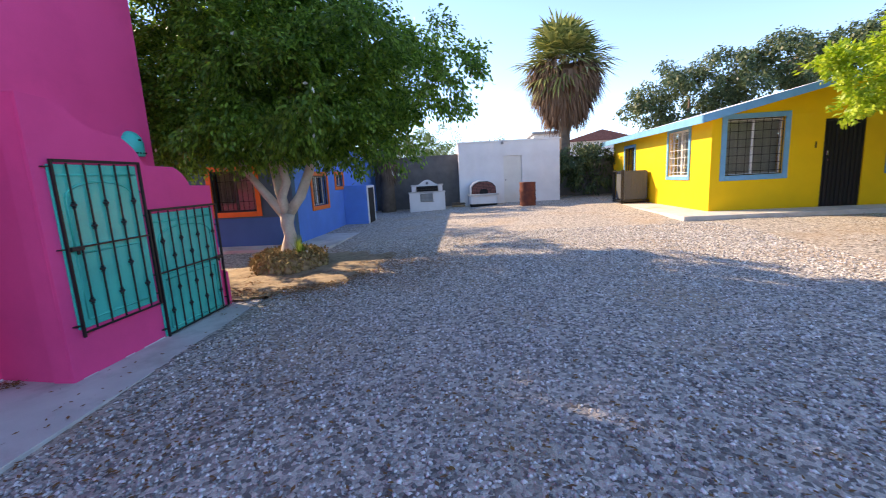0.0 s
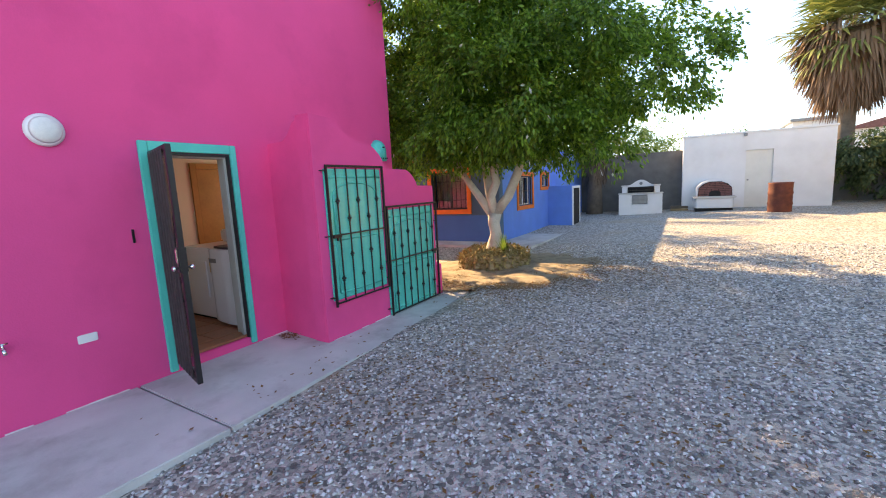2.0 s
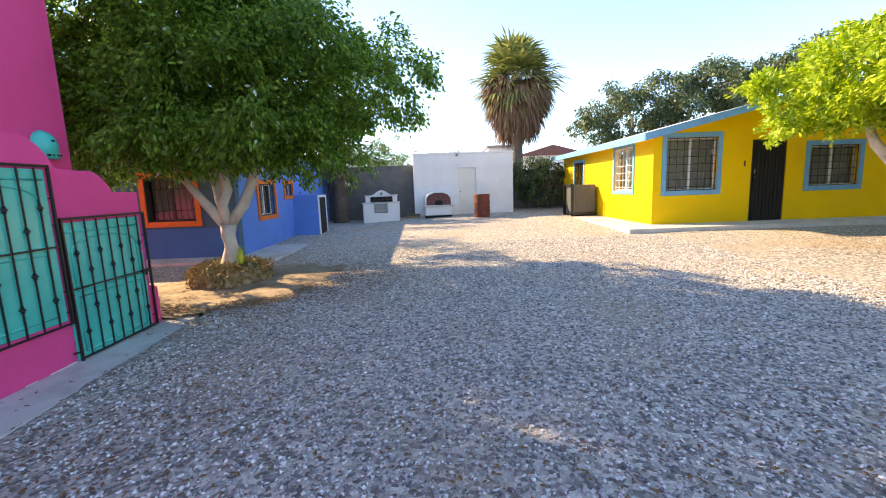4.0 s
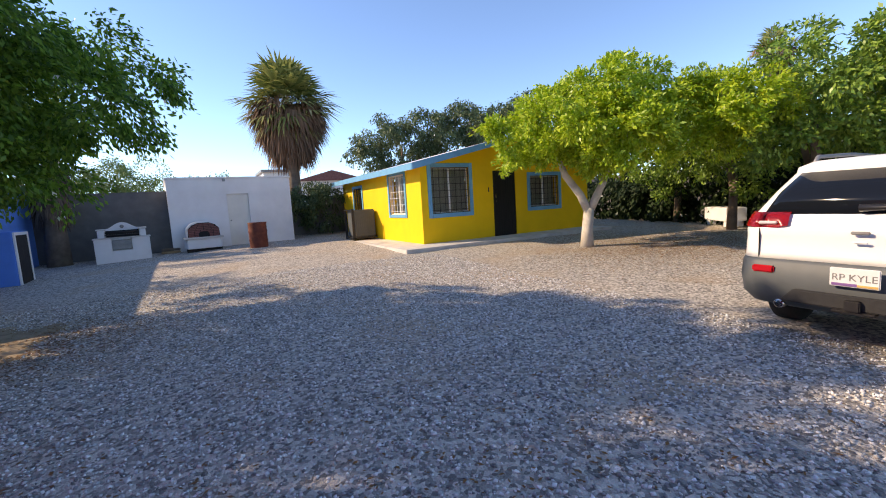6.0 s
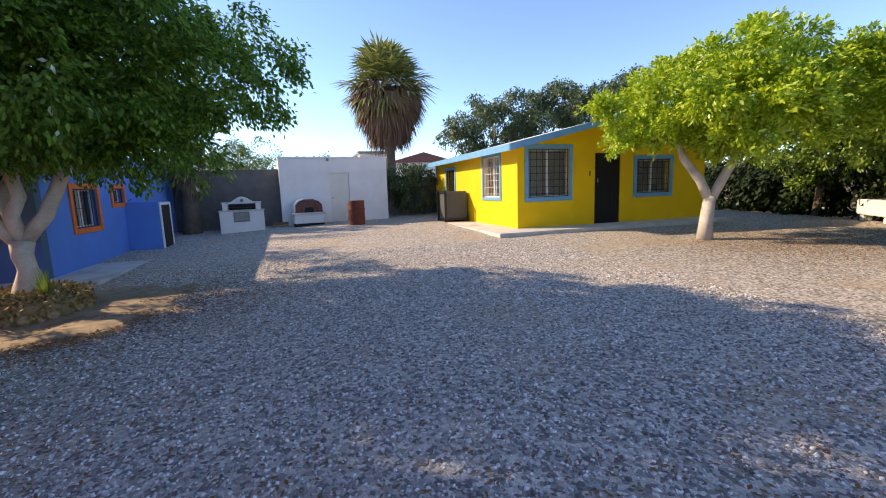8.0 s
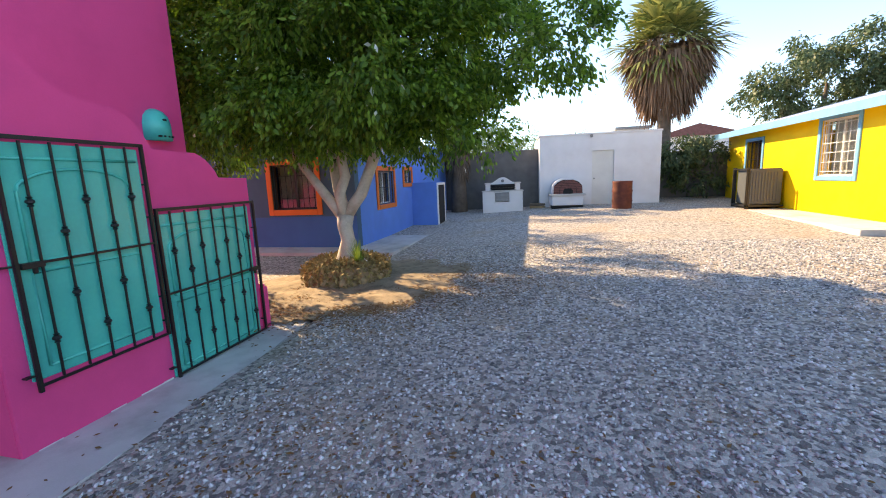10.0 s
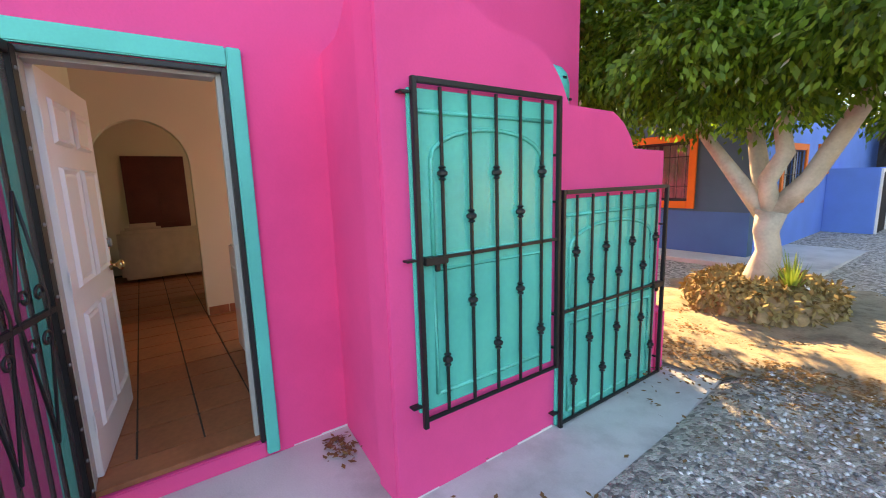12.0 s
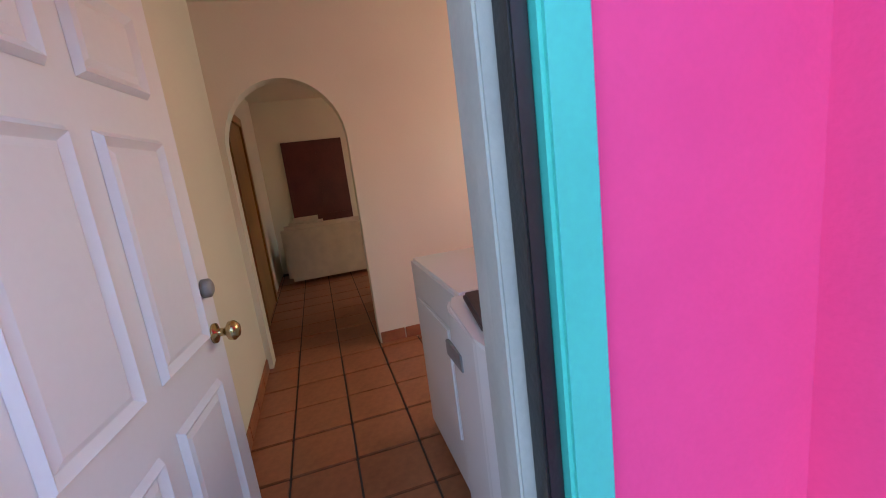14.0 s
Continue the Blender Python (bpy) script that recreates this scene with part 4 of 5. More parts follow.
tagged(raw("dry_leaves", v, f, PLANTER_LITTER, pl), kind="stuff")
spiky = thing("spiky_plant", (-3.16, 6.98, 0.30), "small bright green spiky plant in the planter", "plant")
tris = []
for i in range(46):
    a_, t_ = rng.uniform(0, 6.283), rng.uniform(0.1, 0.9)
    d = Vector((math.cos(a_) * t_, math.sin(a_) * t_, 1)).normalized()
    s = d.cross(Vector((0, 0, 1))).normalized() * 0.016
    L_ = rng.uniform(0.26, 0.46)
    tris.append([tuple(-s), tuple(s), tuple(d * L_)])
v = np.array(tris).reshape(-1, 3)
raw("blades", v, np.arange(len(v)).reshape(-1, 3), GRASS, spiky)

# dead-leaf litter in drifts
drift = []
for cx, cy, sx, sy, k in ((-3.3, 6.1, 0.8, 0.5, 5500), (-2.2, 6.9, 0.9, 0.7, 5000), (10.0, 6.3, 2.0, 1.3, 17000), (1.2, 1.6, 1.4, 0.8, 900), (-2.2, 2.6, 0.5, 0.9, 700), (-4.12, 3.0, 0.1, 0.04, 160), (-1.2, 3.0, 1.0, 0.8, 500)):
    p = rng.normal(0, 1, (k, 2)) * (sx, sy) + (cx, cy)
    p = p[p[:, 0] > -4.2]
    drift.append(np.column_stack([p, [max(ground_z(x, y), WALK_Z if x < -3 and y < 5.5 else -9) + 0.015 for x, y in p]]))
c = np.concatenate(drift)
v, f = leaves(rng, c, np.zeros((len(c), 3)) + (0, 0, 0.9), 0.045)
v[:, 2] = np.repeat(c[:, 2], 4) + (v[:, 2] - np.repeat(c[:, 2], 4)) * 0.25 + 0.004
tagged(raw("leaf_litter", v, f, LITTER), "dry brown fallen leaves scattered on gravel", "leaf litter", kind="stuff")

# loose gravel stones near the walk
ns = 58000
px = rng.uniform(-2.95, 5.2, ns); py = 0.2 + 9.5 * rng.uniform(0, 1, ns) ** 1.25
keep = (px > -2.88 + 0.05 * np.sin(py * 3)) & ((px + 3.48) ** 2 + (py - 7.22) ** 2 > 0.7)
keep &= ~np.array([in_soil(x, y) for x, y in zip(px, py)]) | (rng.uniform(0, 1, len(px)) < 0.7)
px, py = px[keep], py[keep]
ns = len(px)
pz = np.array([ground_z(x, y) + (0.02 * noise.noise(Vector((x * 0.9, y * 0.9, 0))) if x > -2.6 else 0) for x, y in zip(px, py)])
octa = np.array([(1, 0, 0), (0, 1, 0), (-1, 0, 0), (0, -1, 0), (0, 0, 1), (0, 0, -1)], float)
fo = np.array([(0, 1, 4), (1, 2, 4), (2, 3, 4), (3, 0, 4), (1, 0, 5), (2, 1, 5), (3, 2, 5), (0, 3, 5)])
th = rng.uniform(0, 6.283, ns)
sz = rng.uniform(0.006, 0.0165, ns)[:, None] * rng.uniform(0.7, 1.4, (ns, 3)) * (1, 1, 0.7)
V = octa[None] * sz[:, None, :] + rng.normal(0, 0.0025, (ns, 6, 3))
tx = rng.uniform(-0.6, 0.6, ns)
V = np.stack([V[..., 0], V[..., 1] * np.cos(tx)[:, None] - V[..., 2] * np.sin(tx)[:, None], V[..., 1] * np.sin(tx)[:, None] + V[..., 2] * np.cos(tx)[:, None]], -1)
V = np.stack([V[..., 0] * np.cos(th)[:, None] - V[..., 1] * np.sin(th)[:, None], V[..., 0] * np.sin(th)[:, None] + V[..., 1] * np.cos(th)[:, None], V[..., 2]], -1)
V += np.stack([px, py, pz + 0.004], 1)[:, None]
F = fo[None] + 6 * np.arange(ns)[:, None, None]
tagged(raw("gravel", V.reshape(-1, 3), F.reshape(-1, 3), STONE), "loose grey and tan crushed gravel stones", "gravel", kind="stuff")

bq = thing("barbecue", (-2.72, 16.1, 0.25), "white masonry barbecue with a curved back", "barbecue", 6)
boxes("base", [(0, 0.42, 0, 0.8, 0, 0.74), (0.92, 1.38, 0, 0.8, 0, 0.74), (0.42, 0.92, 0, 0.8, 0, 0.38), (0.42, 0.92, 0.3, 0.8, 0.38, 0.74)], WHITE, bq, 0.014)
prism("back", [(0.12, 0.742), (1.28, 0.742), (1.28, 1.03), (1.06, 1.05)] + arc((1.02, 1.06), (0.38, 1.06), 0.17, 10) + [(0.34, 1.05), (0.12, 1.03)], "y", 0.66, 0.80, WHITE, bq, 0.012)
for x0 in (0.10, 1.14):
    boxes("pillar", [(x0, x0 + 0.16, 0.16, 0.655, 0.775, 1.0)], WHITE, bq, 0.012)
    boxes("cap", [(x0 - 0.03, x0 + 0.19, 0.12, 0.655, 1.002, 1.045)], CONCRETE, bq, 0.01)
boxes("top", [(-0.03, 0.43, -0.03, 0.655, 0.742, 0.772), (0.91, 1.41, -0.03, 0.655, 0.742, 0.772), (0.432, 0.908, -0.03, 0.10, 0.742, 0.772)], CONCRETE, bq, 0.008)
boxes("hearth", [(0.28, 1.12, 0.60, 0.655, 0.775, 0.98)], DARK, bq, 0.004)
boxes("grate", [(0.29 + 0.055 * k, 0.305 + 0.055 * k, 0.14, 0.62, 0.85, 0.862) for k in range(15)] + [(0.27, 1.13, 0.13, 0.15, 0.845, 0.87)], BLACK, bq, 0)
bm = bmesh.new(); tube(bm, [(0.28, 0.2, 0.93), (1.12, 0.2, 0.93)], 0.028, 10); obj("spit", bm, DARK, bq, True)
boxes("shelf", [(0.43, 0.91, -0.01, 0.28, 0.40, 0.69)], GREYMETAL, bq, 0.01)
bm = bmesh.new(); lathe(bm, [(0.055, 0.652), (0.05, 0.638), (0.02, 0.632)], 16, (0.70, 0, 1.10), "y"); obj("medallion", bm, GREYMETAL, bq, True)
wd = thing("firewood", (-1.15, 16.9, 0.33), "small stack of firewood and old boards", "wood")
for i in range(5):
    boxes("log", [(0, 0.55, 0.12 * (i % 3), 0.12 * (i % 3) + 0.1, 0.09 * (i // 3), 0.09 * (i // 3) + 0.08)], DARKBARK if i % 2 else SOIL, wd, 0.02)
ov = thing("brick_oven", (-0.42, 16.25, 0.33), "white outdoor oven with an arched red brick hood", "oven", 4)
prism("base", [(0.06, 0.0), (1.06, 0.0), (1.12, 0.3), (1.12, 0.7), (0, 0.7), (0, 0.3)], "z", 0.12, 0.44, WHITE, ov, 0.02)
boxes("foot", [(0.05, 1.08, 0.06, 0.7, -0.02, 0.119)], DARK, ov, 0.01)
boxes("shelf", [(-0.03, 1.15, -0.05, 0.7, 0.44, 0.50)], CONCRETE, ov, 0.012)
hood = [(0.05, 0.502), (0.07, 0.80), (0.20, 0.94), (0.40, 1.02), (0.76, 1.02), (0.96, 0.94), (1.09, 0.80), (1.11, 0.502)]
prism("hood", hood, "y", 0.15, 0.7, WHITE, ov, 0.02)
face = [(0.58 + (p - 0.58) * 0.9, 0.504 + (q - 0.5) * 0.9) for p, q in hood]
prism("brick_face", face, "y", 0.125, 0.149, DARK, ov, 0.004)
for k in range(8):
    z0_ = 0.508 + 0.056 * k
    half = 0.46 if z0_ < 0.74 else 0.46 - (z0_ - 0.74) * 1.35
    n_ = 5 - k // 4
    for q in range(n_):
        x0_ = 0.58 - half + 2 * half * q / n_
        boxes("brick", [(x0_ + 0.006, x0_ + 2 * half / n_ - 0.006, 0.108, 0.124, z0_ + 0.004, z0_ + 0.05)], BRICKRED, ov, 0.004)
prism("mouth", [(0.42, 0.504)] + [(0.58 - 0.16 * math.cos(t_), 0.60 + 0.09 * math.sin(t_)) for t_ in np.linspace(0, math.pi, 9)] + [(0.74, 0.504)], "y", 0.098, 0.107, DARK, ov)
br = thing("rusty_drum", (1.72, 15.5, 0.31), "rusty red-brown steel oil drum standing on gravel", "barrel")
bm = bmesh.new()
pr = []
for k in range(19):
    h = 0.9 * k / 18
    pr.append((0.285 + (0.015 if k in (0, 6, 12, 18) else 0), h))
lathe(bm, pr, 28)
obj("body", bm, RUST, br, True)
ac = thing("air_cooler", (4.75, 14.6, YB), "grey metal air-cooler box on an iron stand", "cooler")
boxes("body", [(0.05, 0.82, 0.05, 0.85, 0.12, 1.08)], CARGREY, ac, 0.03)
for i in range(9):
    boxes("louvre", [(0.12 + 0.07 * i, 0.16 + 0.07 * i, 0.035, 0.049, 0.2, 1.0)], CARGREY, ac, 0.002)
boxes("stand", [(x, x + 0.04, y, y + 0.04, 0, 1.12) for x in (-0.05, 0.0) for y in (0, 0.86)] + [(-0.05, 0.85, 0.0, 0.9, 0.06, 0.11), (-0.05, -0.01, 0.04, 0.86, 1.06, 1.1)], BLACK, ac, 0.003)
tr = thing("white_trough", (15.3, 7.75, 0.2), "low white masonry trough under the trees", "trough", 50)
boxes("basin", [(-0.8, 0.8, -0.3, 0.3, 0.18, 0.62)], WHITE, tr, 0.02)
for q in ((-0.7, -0.5, -0.25, 0.25, 0, 0.18), (0.5, 0.7, -0.25, 0.25, 0, 0.18)):
    boxes("foot", [q], WHITE, tr, 0.01)
far = thing("far_house", (4.6, 42, 0), "distant white house with a flat roof canopy", "house")
boxes("wall", [(0, 7, 0, 5, -0.5, 4.3), (0.8, 3.4, 0.5, 4, 4.3, 5.2)], WHITE, far, 0)
boxes("roof", [(0.6, 3.6, 0, 5, 5.2, 5.4)], GREYMETAL, far, 0)
far2 = thing("far_house", (7.5, 38, 0), "distant house with a red tiled roof", "house")
boxes("wall", [(0, 6, 0, 5, -0.5, 4.0)], WHITE, far2, 0)
prism("roof", [(-0.3, 4.0), (6.3, 4.0), (3, 4.9)], "y", -0.3, 5.3, BRICKRED, far2)

# ---- wall fittings of the pink house ----
lamp = thing("wall_lamp", (PX, 1.24, 2.09), "round white bulkhead lamp with ribbed glass, unlit", "lamp")
bm = bmesh.new(); lathe(bm, [(0.115, 0.0), (0.12, 0.02), (0.10, 0.05)], 28, axis="x"); obj("ring", bm, WHITEPAINT, lamp, True)
bm = bmesh.new(); lathe(bm, [(0.098, 0.05), (0.088, 0.068), (0.05, 0.08), (0.01, 0.083)], 28, axis="x"); obj("lens", bm, LENS, lamp, True)
sc = thing("wall_sconce", (PX, 4.98, 2.03), "turquoise ceramic half-round wall sconce with cut slots", "lamp")
bm = bmesh.new()
tube(bm, [(0, 0, -0.06), (0, 0, 0.10), (0, 0, 0.17), (0, 0, 0.22), (0, 0, 0.245)], [0.14, 0.137, 0.12, 0.08, 0.03], 20)
obj("shade", bm, TEAL, sc, True)
for q in [(0.105, 0.142, -0.08 + 0.045 * i, -0.06 + 0.045 * i, -0.035, -0.018) for i in range(4)] + [(0.10, 0.135, -0.02, 0.02, 0.12, 0.14)]:
    boxes("slot", [q], DARK, sc, 0.002)
so = thing("socket_plate", (PX, 1.28, 0.48), "white weatherproof outlet cover on the pink wall", "outlet")
boxes("plate", [(0, 0.015, -0.065, 0.065, -0.035, 0.035)], WHITEPAINT, so, 0.006)
tp = thing("hose_tap", (PX, 0.80, 0.56), "small metal garden tap on the pink wall", "tap")
bm = bmesh.new()
tube(bm, [(0, 0, 0), (0.07, 0, 0), (0.09, 0, -0.03)], [0.014, 0.014, 0.012], 8); tube(bm, [(0.05, 0, 0), (0.05, 0, 0.04)], 0.008, 6); tube(bm, [(0.05, -0.03, 0.04), (0.05, 0.03, 0.04)], 0.007, 6)
obj("spout", bm, CHROME, tp, True)
num = bpy.data.curves.new("house_number", "FONT")
num.body, num.size, num.extrude = "1", 0.17, 0.006
no_ = new("house_number", num)
num.materials.append(BLACK)
no_.matrix_basis = Matrix(((0, 0, 1, PX + 0.008), (1, 0, 0, 1.66), (0, 1, 0, 1.19), (0, 0, 0, 1)))
tagged(no_, "black house number one on the pink wall", "sign")

# ---- iron security door, swung out ----
idr = thing("iron_security_door", (PX + 0.015, 1.915, 0.03), "open dark iron security door with scrolls and mesh", "door", -14)
W_, H_ = 0.70, 1.93
boxes("frame", [(0, 0.045, -0.02, 0.02, 0, H_), (W_ - 0.05, W_, -0.02, 0.02, 0, H_), (0.045, W_ - 0.05, -0.02, 0.02, H_ - 0.04, H_), (0.045, W_ - 0.05, -0.02, 0.02, 0, 0.05), (0.045, W_ - 0.05, 0.004, 0.024, H_ * 0.47, H_ * 0.47 + 0.025)], BLACK, idr, 0.003)
for i in range(6):
    x = 0.105 + 0.092 * i
    boxes("slat", [(x, x + 0.016, -0.034, -0.02, 0.02, H_ - 0.02)], BROWN_IRON, idr, 0.003)
boxes("screen", [(0.045, W_ - 0.05, 0.0, 0.002, 0.05, H_ - 0.04)], SCREEN, idr, 0)
bm = bmesh.new()
for i in range(13):
    for x in (0.022, W_ - 0.025):
        lathe(bm, [(0.009, 0.019), (0.009, 0.023), (0.004, 0.027)], 8, (x, 0, 0.08 + 0.147 * i), "y")
obj("rivets", bm, GREYMETAL, idr, True)
bm = bmesh.new()
for zc in (H_ * 0.47 + 0.10, H_ * 0.47 - 0.08):
    for xc in (0.2, 0.46):
        for s in (1, -1):
            tube(bm, [(xc + s * (0.05 + 0.035 * math.cos(q) * (1 - q / 9)), 0.02, zc + 0.035 * math.sin(q) * (1 - q / 9)) for q in np.linspace(0, 6.5, 16)], 0.006, 6)
for xc in (0.2, 0.46):
    for s in (1, -1):
        tube(bm, [(xc, 0.02, H_ * 0.72), (xc + s * 0.11, 0.02, H_ * 0.5), (xc, 0.02, H_ * 0.22)], 0.006, 6)
obj("scrolls", bm, BLACK, idr, True)
boxes("lock", [(W_ - 0.075, W_ + 0.004, -0.034, 0.028, 0.93, 1.14)], BLACK, idr, 0.008)
boxes("keypad", [(W_ - 0.055, W_ - 0.015, -0.042, -0.033, 1.01, 1.12)], CHROME, idr, 0.004)
bm = bmesh.new(); lathe(bm, [(0.01, -0.08), (0.022, -0.07), (0.022, -0.055), (0.01, -0.045), (0.01, 0.045), (0.022, 0.055), (0.022, 0.07), (0.01, 0.08)], 12, (W_ - 0.04, 0, 0.97), "y"); obj("knob", bm, CHROME, idr, True)

# ---- interior of the pink house ----
Y0, Y1, XA, CEIL = 1.86, 5.1, -7.0, 2.55
fl = tagged(boxes("floor", [(-10.6, PX - 0.2, 0.8, Y1, 0.0, FLOOR_Z - 0.012)], GROUT, None, 0), "red terracotta tile floor with dark grout", "floor", kind="structure")
boxes("sill", [(PX - 0.2, PX - 0.02, 1.902, 2.653, 0.031, FLOOR_Z)], TERRACOTTA, fl, 0.004)
ci = tagged(boxes("ceiling", [(-10.6, PX - 0.2, 0.8, Y1, CEIL, CEIL + 0.1)], INWALL, None, 0), "cream plaster ceiling", "ceiling", kind="structure")
tagged(boxes("wall_south", [(XA, PX - 0.2, Y0 - 0.12, Y0, 0, CEIL), (-10.5, XA - 0.15, 1.62, 1.74, 0, CEIL)], INWALL, None, 0), "cream plaster side wall", "wall", kind="structure")
tagged(boxes("wall_hall", [(-8.3, XA - 0.15, 2.95, 3.05, 0, CEIL)], INWALL, None, 0), "cream plaster hall wall", "wall", kind="structure")
# wall_north repeats the two added openings for the fill lamps
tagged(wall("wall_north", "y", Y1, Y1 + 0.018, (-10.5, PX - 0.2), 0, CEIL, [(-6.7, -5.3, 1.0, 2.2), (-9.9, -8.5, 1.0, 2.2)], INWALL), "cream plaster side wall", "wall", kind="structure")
tagged(boxes("wall_west", [(-10.6, -10.5, 0.8, Y1, 0, CEIL)], INWALL, None, 0), "cream plaster end wall", "wall", kind="structure")
AL, AR, AS, AT = 1.9, 2.70, 1.64, 2.075
am, ah = (AL + AR) / 2, (AR - AL) / 2
outl = [(AR, 0), (Y1, 0), (Y1, CEIL), (1.6, CEIL), (1.6, 0), (AL, 0), (AL, AS)] + [(am - ah * math.cos(t_), AS + (AT - AS) * math.sin(t_)) for t_ in np.linspace(0.12, math.pi - 0.12, 20)] + [(AR, AS)]
aw = tagged(prism("wall_arch", outl, "x", XA - 0.15, XA, INWALL), "cream plaster wall with a round arched opening", "wall", kind="structure")
bb = tagged(boxes("baseboard", [(XA + 0.001, XA + 0.012, AR + 0.01 + 0.2 * i, AR + 0.2 + 0.2 * i, FLOOR_Z, FLOOR_Z + 0.09) for i in range(3)], TERRACOTTA, None, 0.003), "terracotta tile skirting", "baseboard", kind="structure")
boxes("side_skirting", [(XA + 0.013 + 0.3 * i, XA + 0.303 + 0.3 * i, Y0 + 0.001, Y0 + 0.012, FLOOR_Z, FLOOR_Z + 0.09) for i in range(8)], TERRACOTTA, bb, 0.003)
vg = thing("ceiling_vent", (-6.52, 2.40, CEIL), "brown louvred air vent in the ceiling", "vent")
boxes("frame", [(-0.17, 0.17, -0.3, -0.27, -0.02, 0), (-0.17, 0.17, 0.27, 0.3, -0.02, 0), (-0.17, -0.14, -0.27, 0.27, -0.02, 0), (0.14, 0.17, -0.27, 0.27, -0.02, 0)], INWALL, vg, 0.003)
for i in range(18):
    boxes("slat", [(-0.14, 0.14, -0.26 + 0.029 * i, -0.248 + 0.029 * i, -0.018, -0.004)], SOIL, vg, 0)
boxes("duct", [(-0.14, 0.14, -0.27, 0.27, -0.003, -0.001)], DARK, vg, 0)

# six-panel white door, swung inwards
dr = thing("white_panel_door", (PX - 0.13, 1.955, 0.065), "open white six-panel door with brass knob", "door", 173)
W_, H_ = 0.85, 1.87
boxes("leaf", [(0, W_, 0, 0.03, 0, H_)], WHITEPAINT, dr, 0.003)
for x0, x1 in ((0.11, 0.385), (0.465, 0.74)):
    for z0, z1 in ((0.20, 0.78), (0.90, 1.46), (1.56, 1.76)):
        bm = bmesh.new()
        for s in (0,):
            outer = [(x0, z0), (x1, z0), (x1, z1), (x0, z1)]
            k = 0.03
            inner = [(x0 + k, z0 + k), (x1 - k, z0 + k), (x1 - k, z1 - k), (x0 + k, z1 - k)]
            k2 = 0.045
            top = [(x0 + k2, z0 + k2), (x1 - k2, z0 + k2), (x1 - k2, z1 - k2), (x0 + k2, z1 - k2)]
            L0 = [bm.verts.new((p, -0.001, q)) for p, q in outer]; L1 = [bm.verts.new((p, -0.016, q)) for p, q in [(x0 + 0.012, z0 + 0.012), (x1 - 0.012, z0 + 0.012), (x1 - 0.012, z1 - 0.012), (x0 + 0.012, z1 - 0.012)]]
            L2 = [bm.verts.new((p, -0.003, q)) for p, q in inner]; L3 = [bm.verts.new((p, -0.010, q)) for p, q in top]
            for A, B in ((L0, L1), (L1, L2), (L2, L3)):
                for i in range(4):
                    bm.faces.new((A[i], A[(i + 1) % 4], B[(i + 1) % 4], B[i]))
            bm.faces.new(L3); bm.faces.new(L0[::-1])
        obj("panel", bm, WHITEPAINT, dr)
bm = bmesh.new(); lathe(bm, [(0.03, -0.001), (0.03, -0.008), (0.012, -0.012), (0.012, -0.035), (0.028, -0.045), (0.03, -0.06), (0.02, -0.072), (0.004, -0.075)], 18, (W_ - 0.06, 0, 0.90), "y"); obj("knob", bm, BRASS, dr, True)
bm = bmesh.new(); lathe(bm, [(0.028, -0.001), (0.028, -0.02), (0.02, -0.026), (0.004, -0.027)], 18, (W_ - 0.06, 0, 1.04), "y"); obj("deadbolt", bm, GREYMETAL, dr, True)
boxes("hinge", [(-0.012, 0.05, -0.006, -0.001, z_, z_ + 0.1) for z_ in (0.22, 0.9, 1.6)], WHITEPAINT, dr, 0.002)

# laundry
wa = thing("washing_machine", (-5.08, 2.755, FLOOR_Z), "white top-loading washer with curved front and dark lid", "washer")
cab = [(0.0, 0.0), (0.08, -0.03), (0.34, -0.045), (0.6, -0.03), (0.68, 0.0), (0.68, 0.66), (0, 0.66)]
prism("body", cab, "z", 0.03, 0.90, ENAMEL, wa, 0.012)
prism("lid", [(0.06, 0.03), (0.34, -0.02), (0.62, 0.03), (0.62, 0.48), (0.06, 0.48)], "z", 0.901, 0.925, BROWN_IRON, wa, 0.008)
boxes("console", [(0, 0.68, 0.52, 0.66, 0.901, 1.08)], ENAMEL, wa, 0.02)
boxes("badge", [(0.06, 0.20, -0.042, -0.030, 0.74, 0.79)], GREYMETAL, wa, 0.002)
boxes("foot", [(0.05, 0.63, 0.03, 0.6, 0, 0.029)], DARK, wa, 0)
dy = thing("tumble_dryer", (-5.79, 2.79, FLOOR_Z), "white front-loading dryer beside the washer", "dryer")
boxes("body", [(0, 0.69, 0.0, 0.66, 0.03, 0.895)], ENAMEL, dy, 0.012)
boxes("door", [(0.12, 0.58, -0.016, -0.001, 0.28, 0.74)], ENAMEL, dy, 0.007)
boxes("console", [(0, 0.69, 0.54, 0.66, 0.896, 1.06)], ENAMEL, dy, 0.02)
boxes("label", [(0.64, 0.685, -0.006, -0.001, 0.6, 0.78)], GOLD, dy, 0)
boxes("foot", [(0.05, 0.63, 0.03, 0.6, 0, 0.029)], DARK, dy, 0)
cb = thing("pine_cupboard", (XA + 0.002, 3.66, FLOOR_Z), "varnished pine door frame beside the laundry", "cupboard")
boxes("frame", [(0, 0.03, 0, 0.09, 0, 2.05), (0, 0.03, 0.09, 0.6, 1.96, 2.05)], PINE, cb, 0.004)
boxes("leaf", [(0, 0.02, 0.092, 0.6, 0, 1.958)], PINE, cb, 0.004)
pd = thing("pine_door", (-9.0, 1.742, FLOOR_Z), "varnished pine door in the hallway side wall", "door")
boxes("frame", [(0, 0.09, 0, 0.04, 0, 2.06), (0.9, 0.99, 0, 0.04, 0, 2.06), (0.09, 0.9, 0, 0.04, 1.97, 2.06)], PINE, pd, 0.004)
boxes("leaf", [(0.092, 0.898, 0, 0.02, 0, 1.968)], PINE, pd, 0.003)
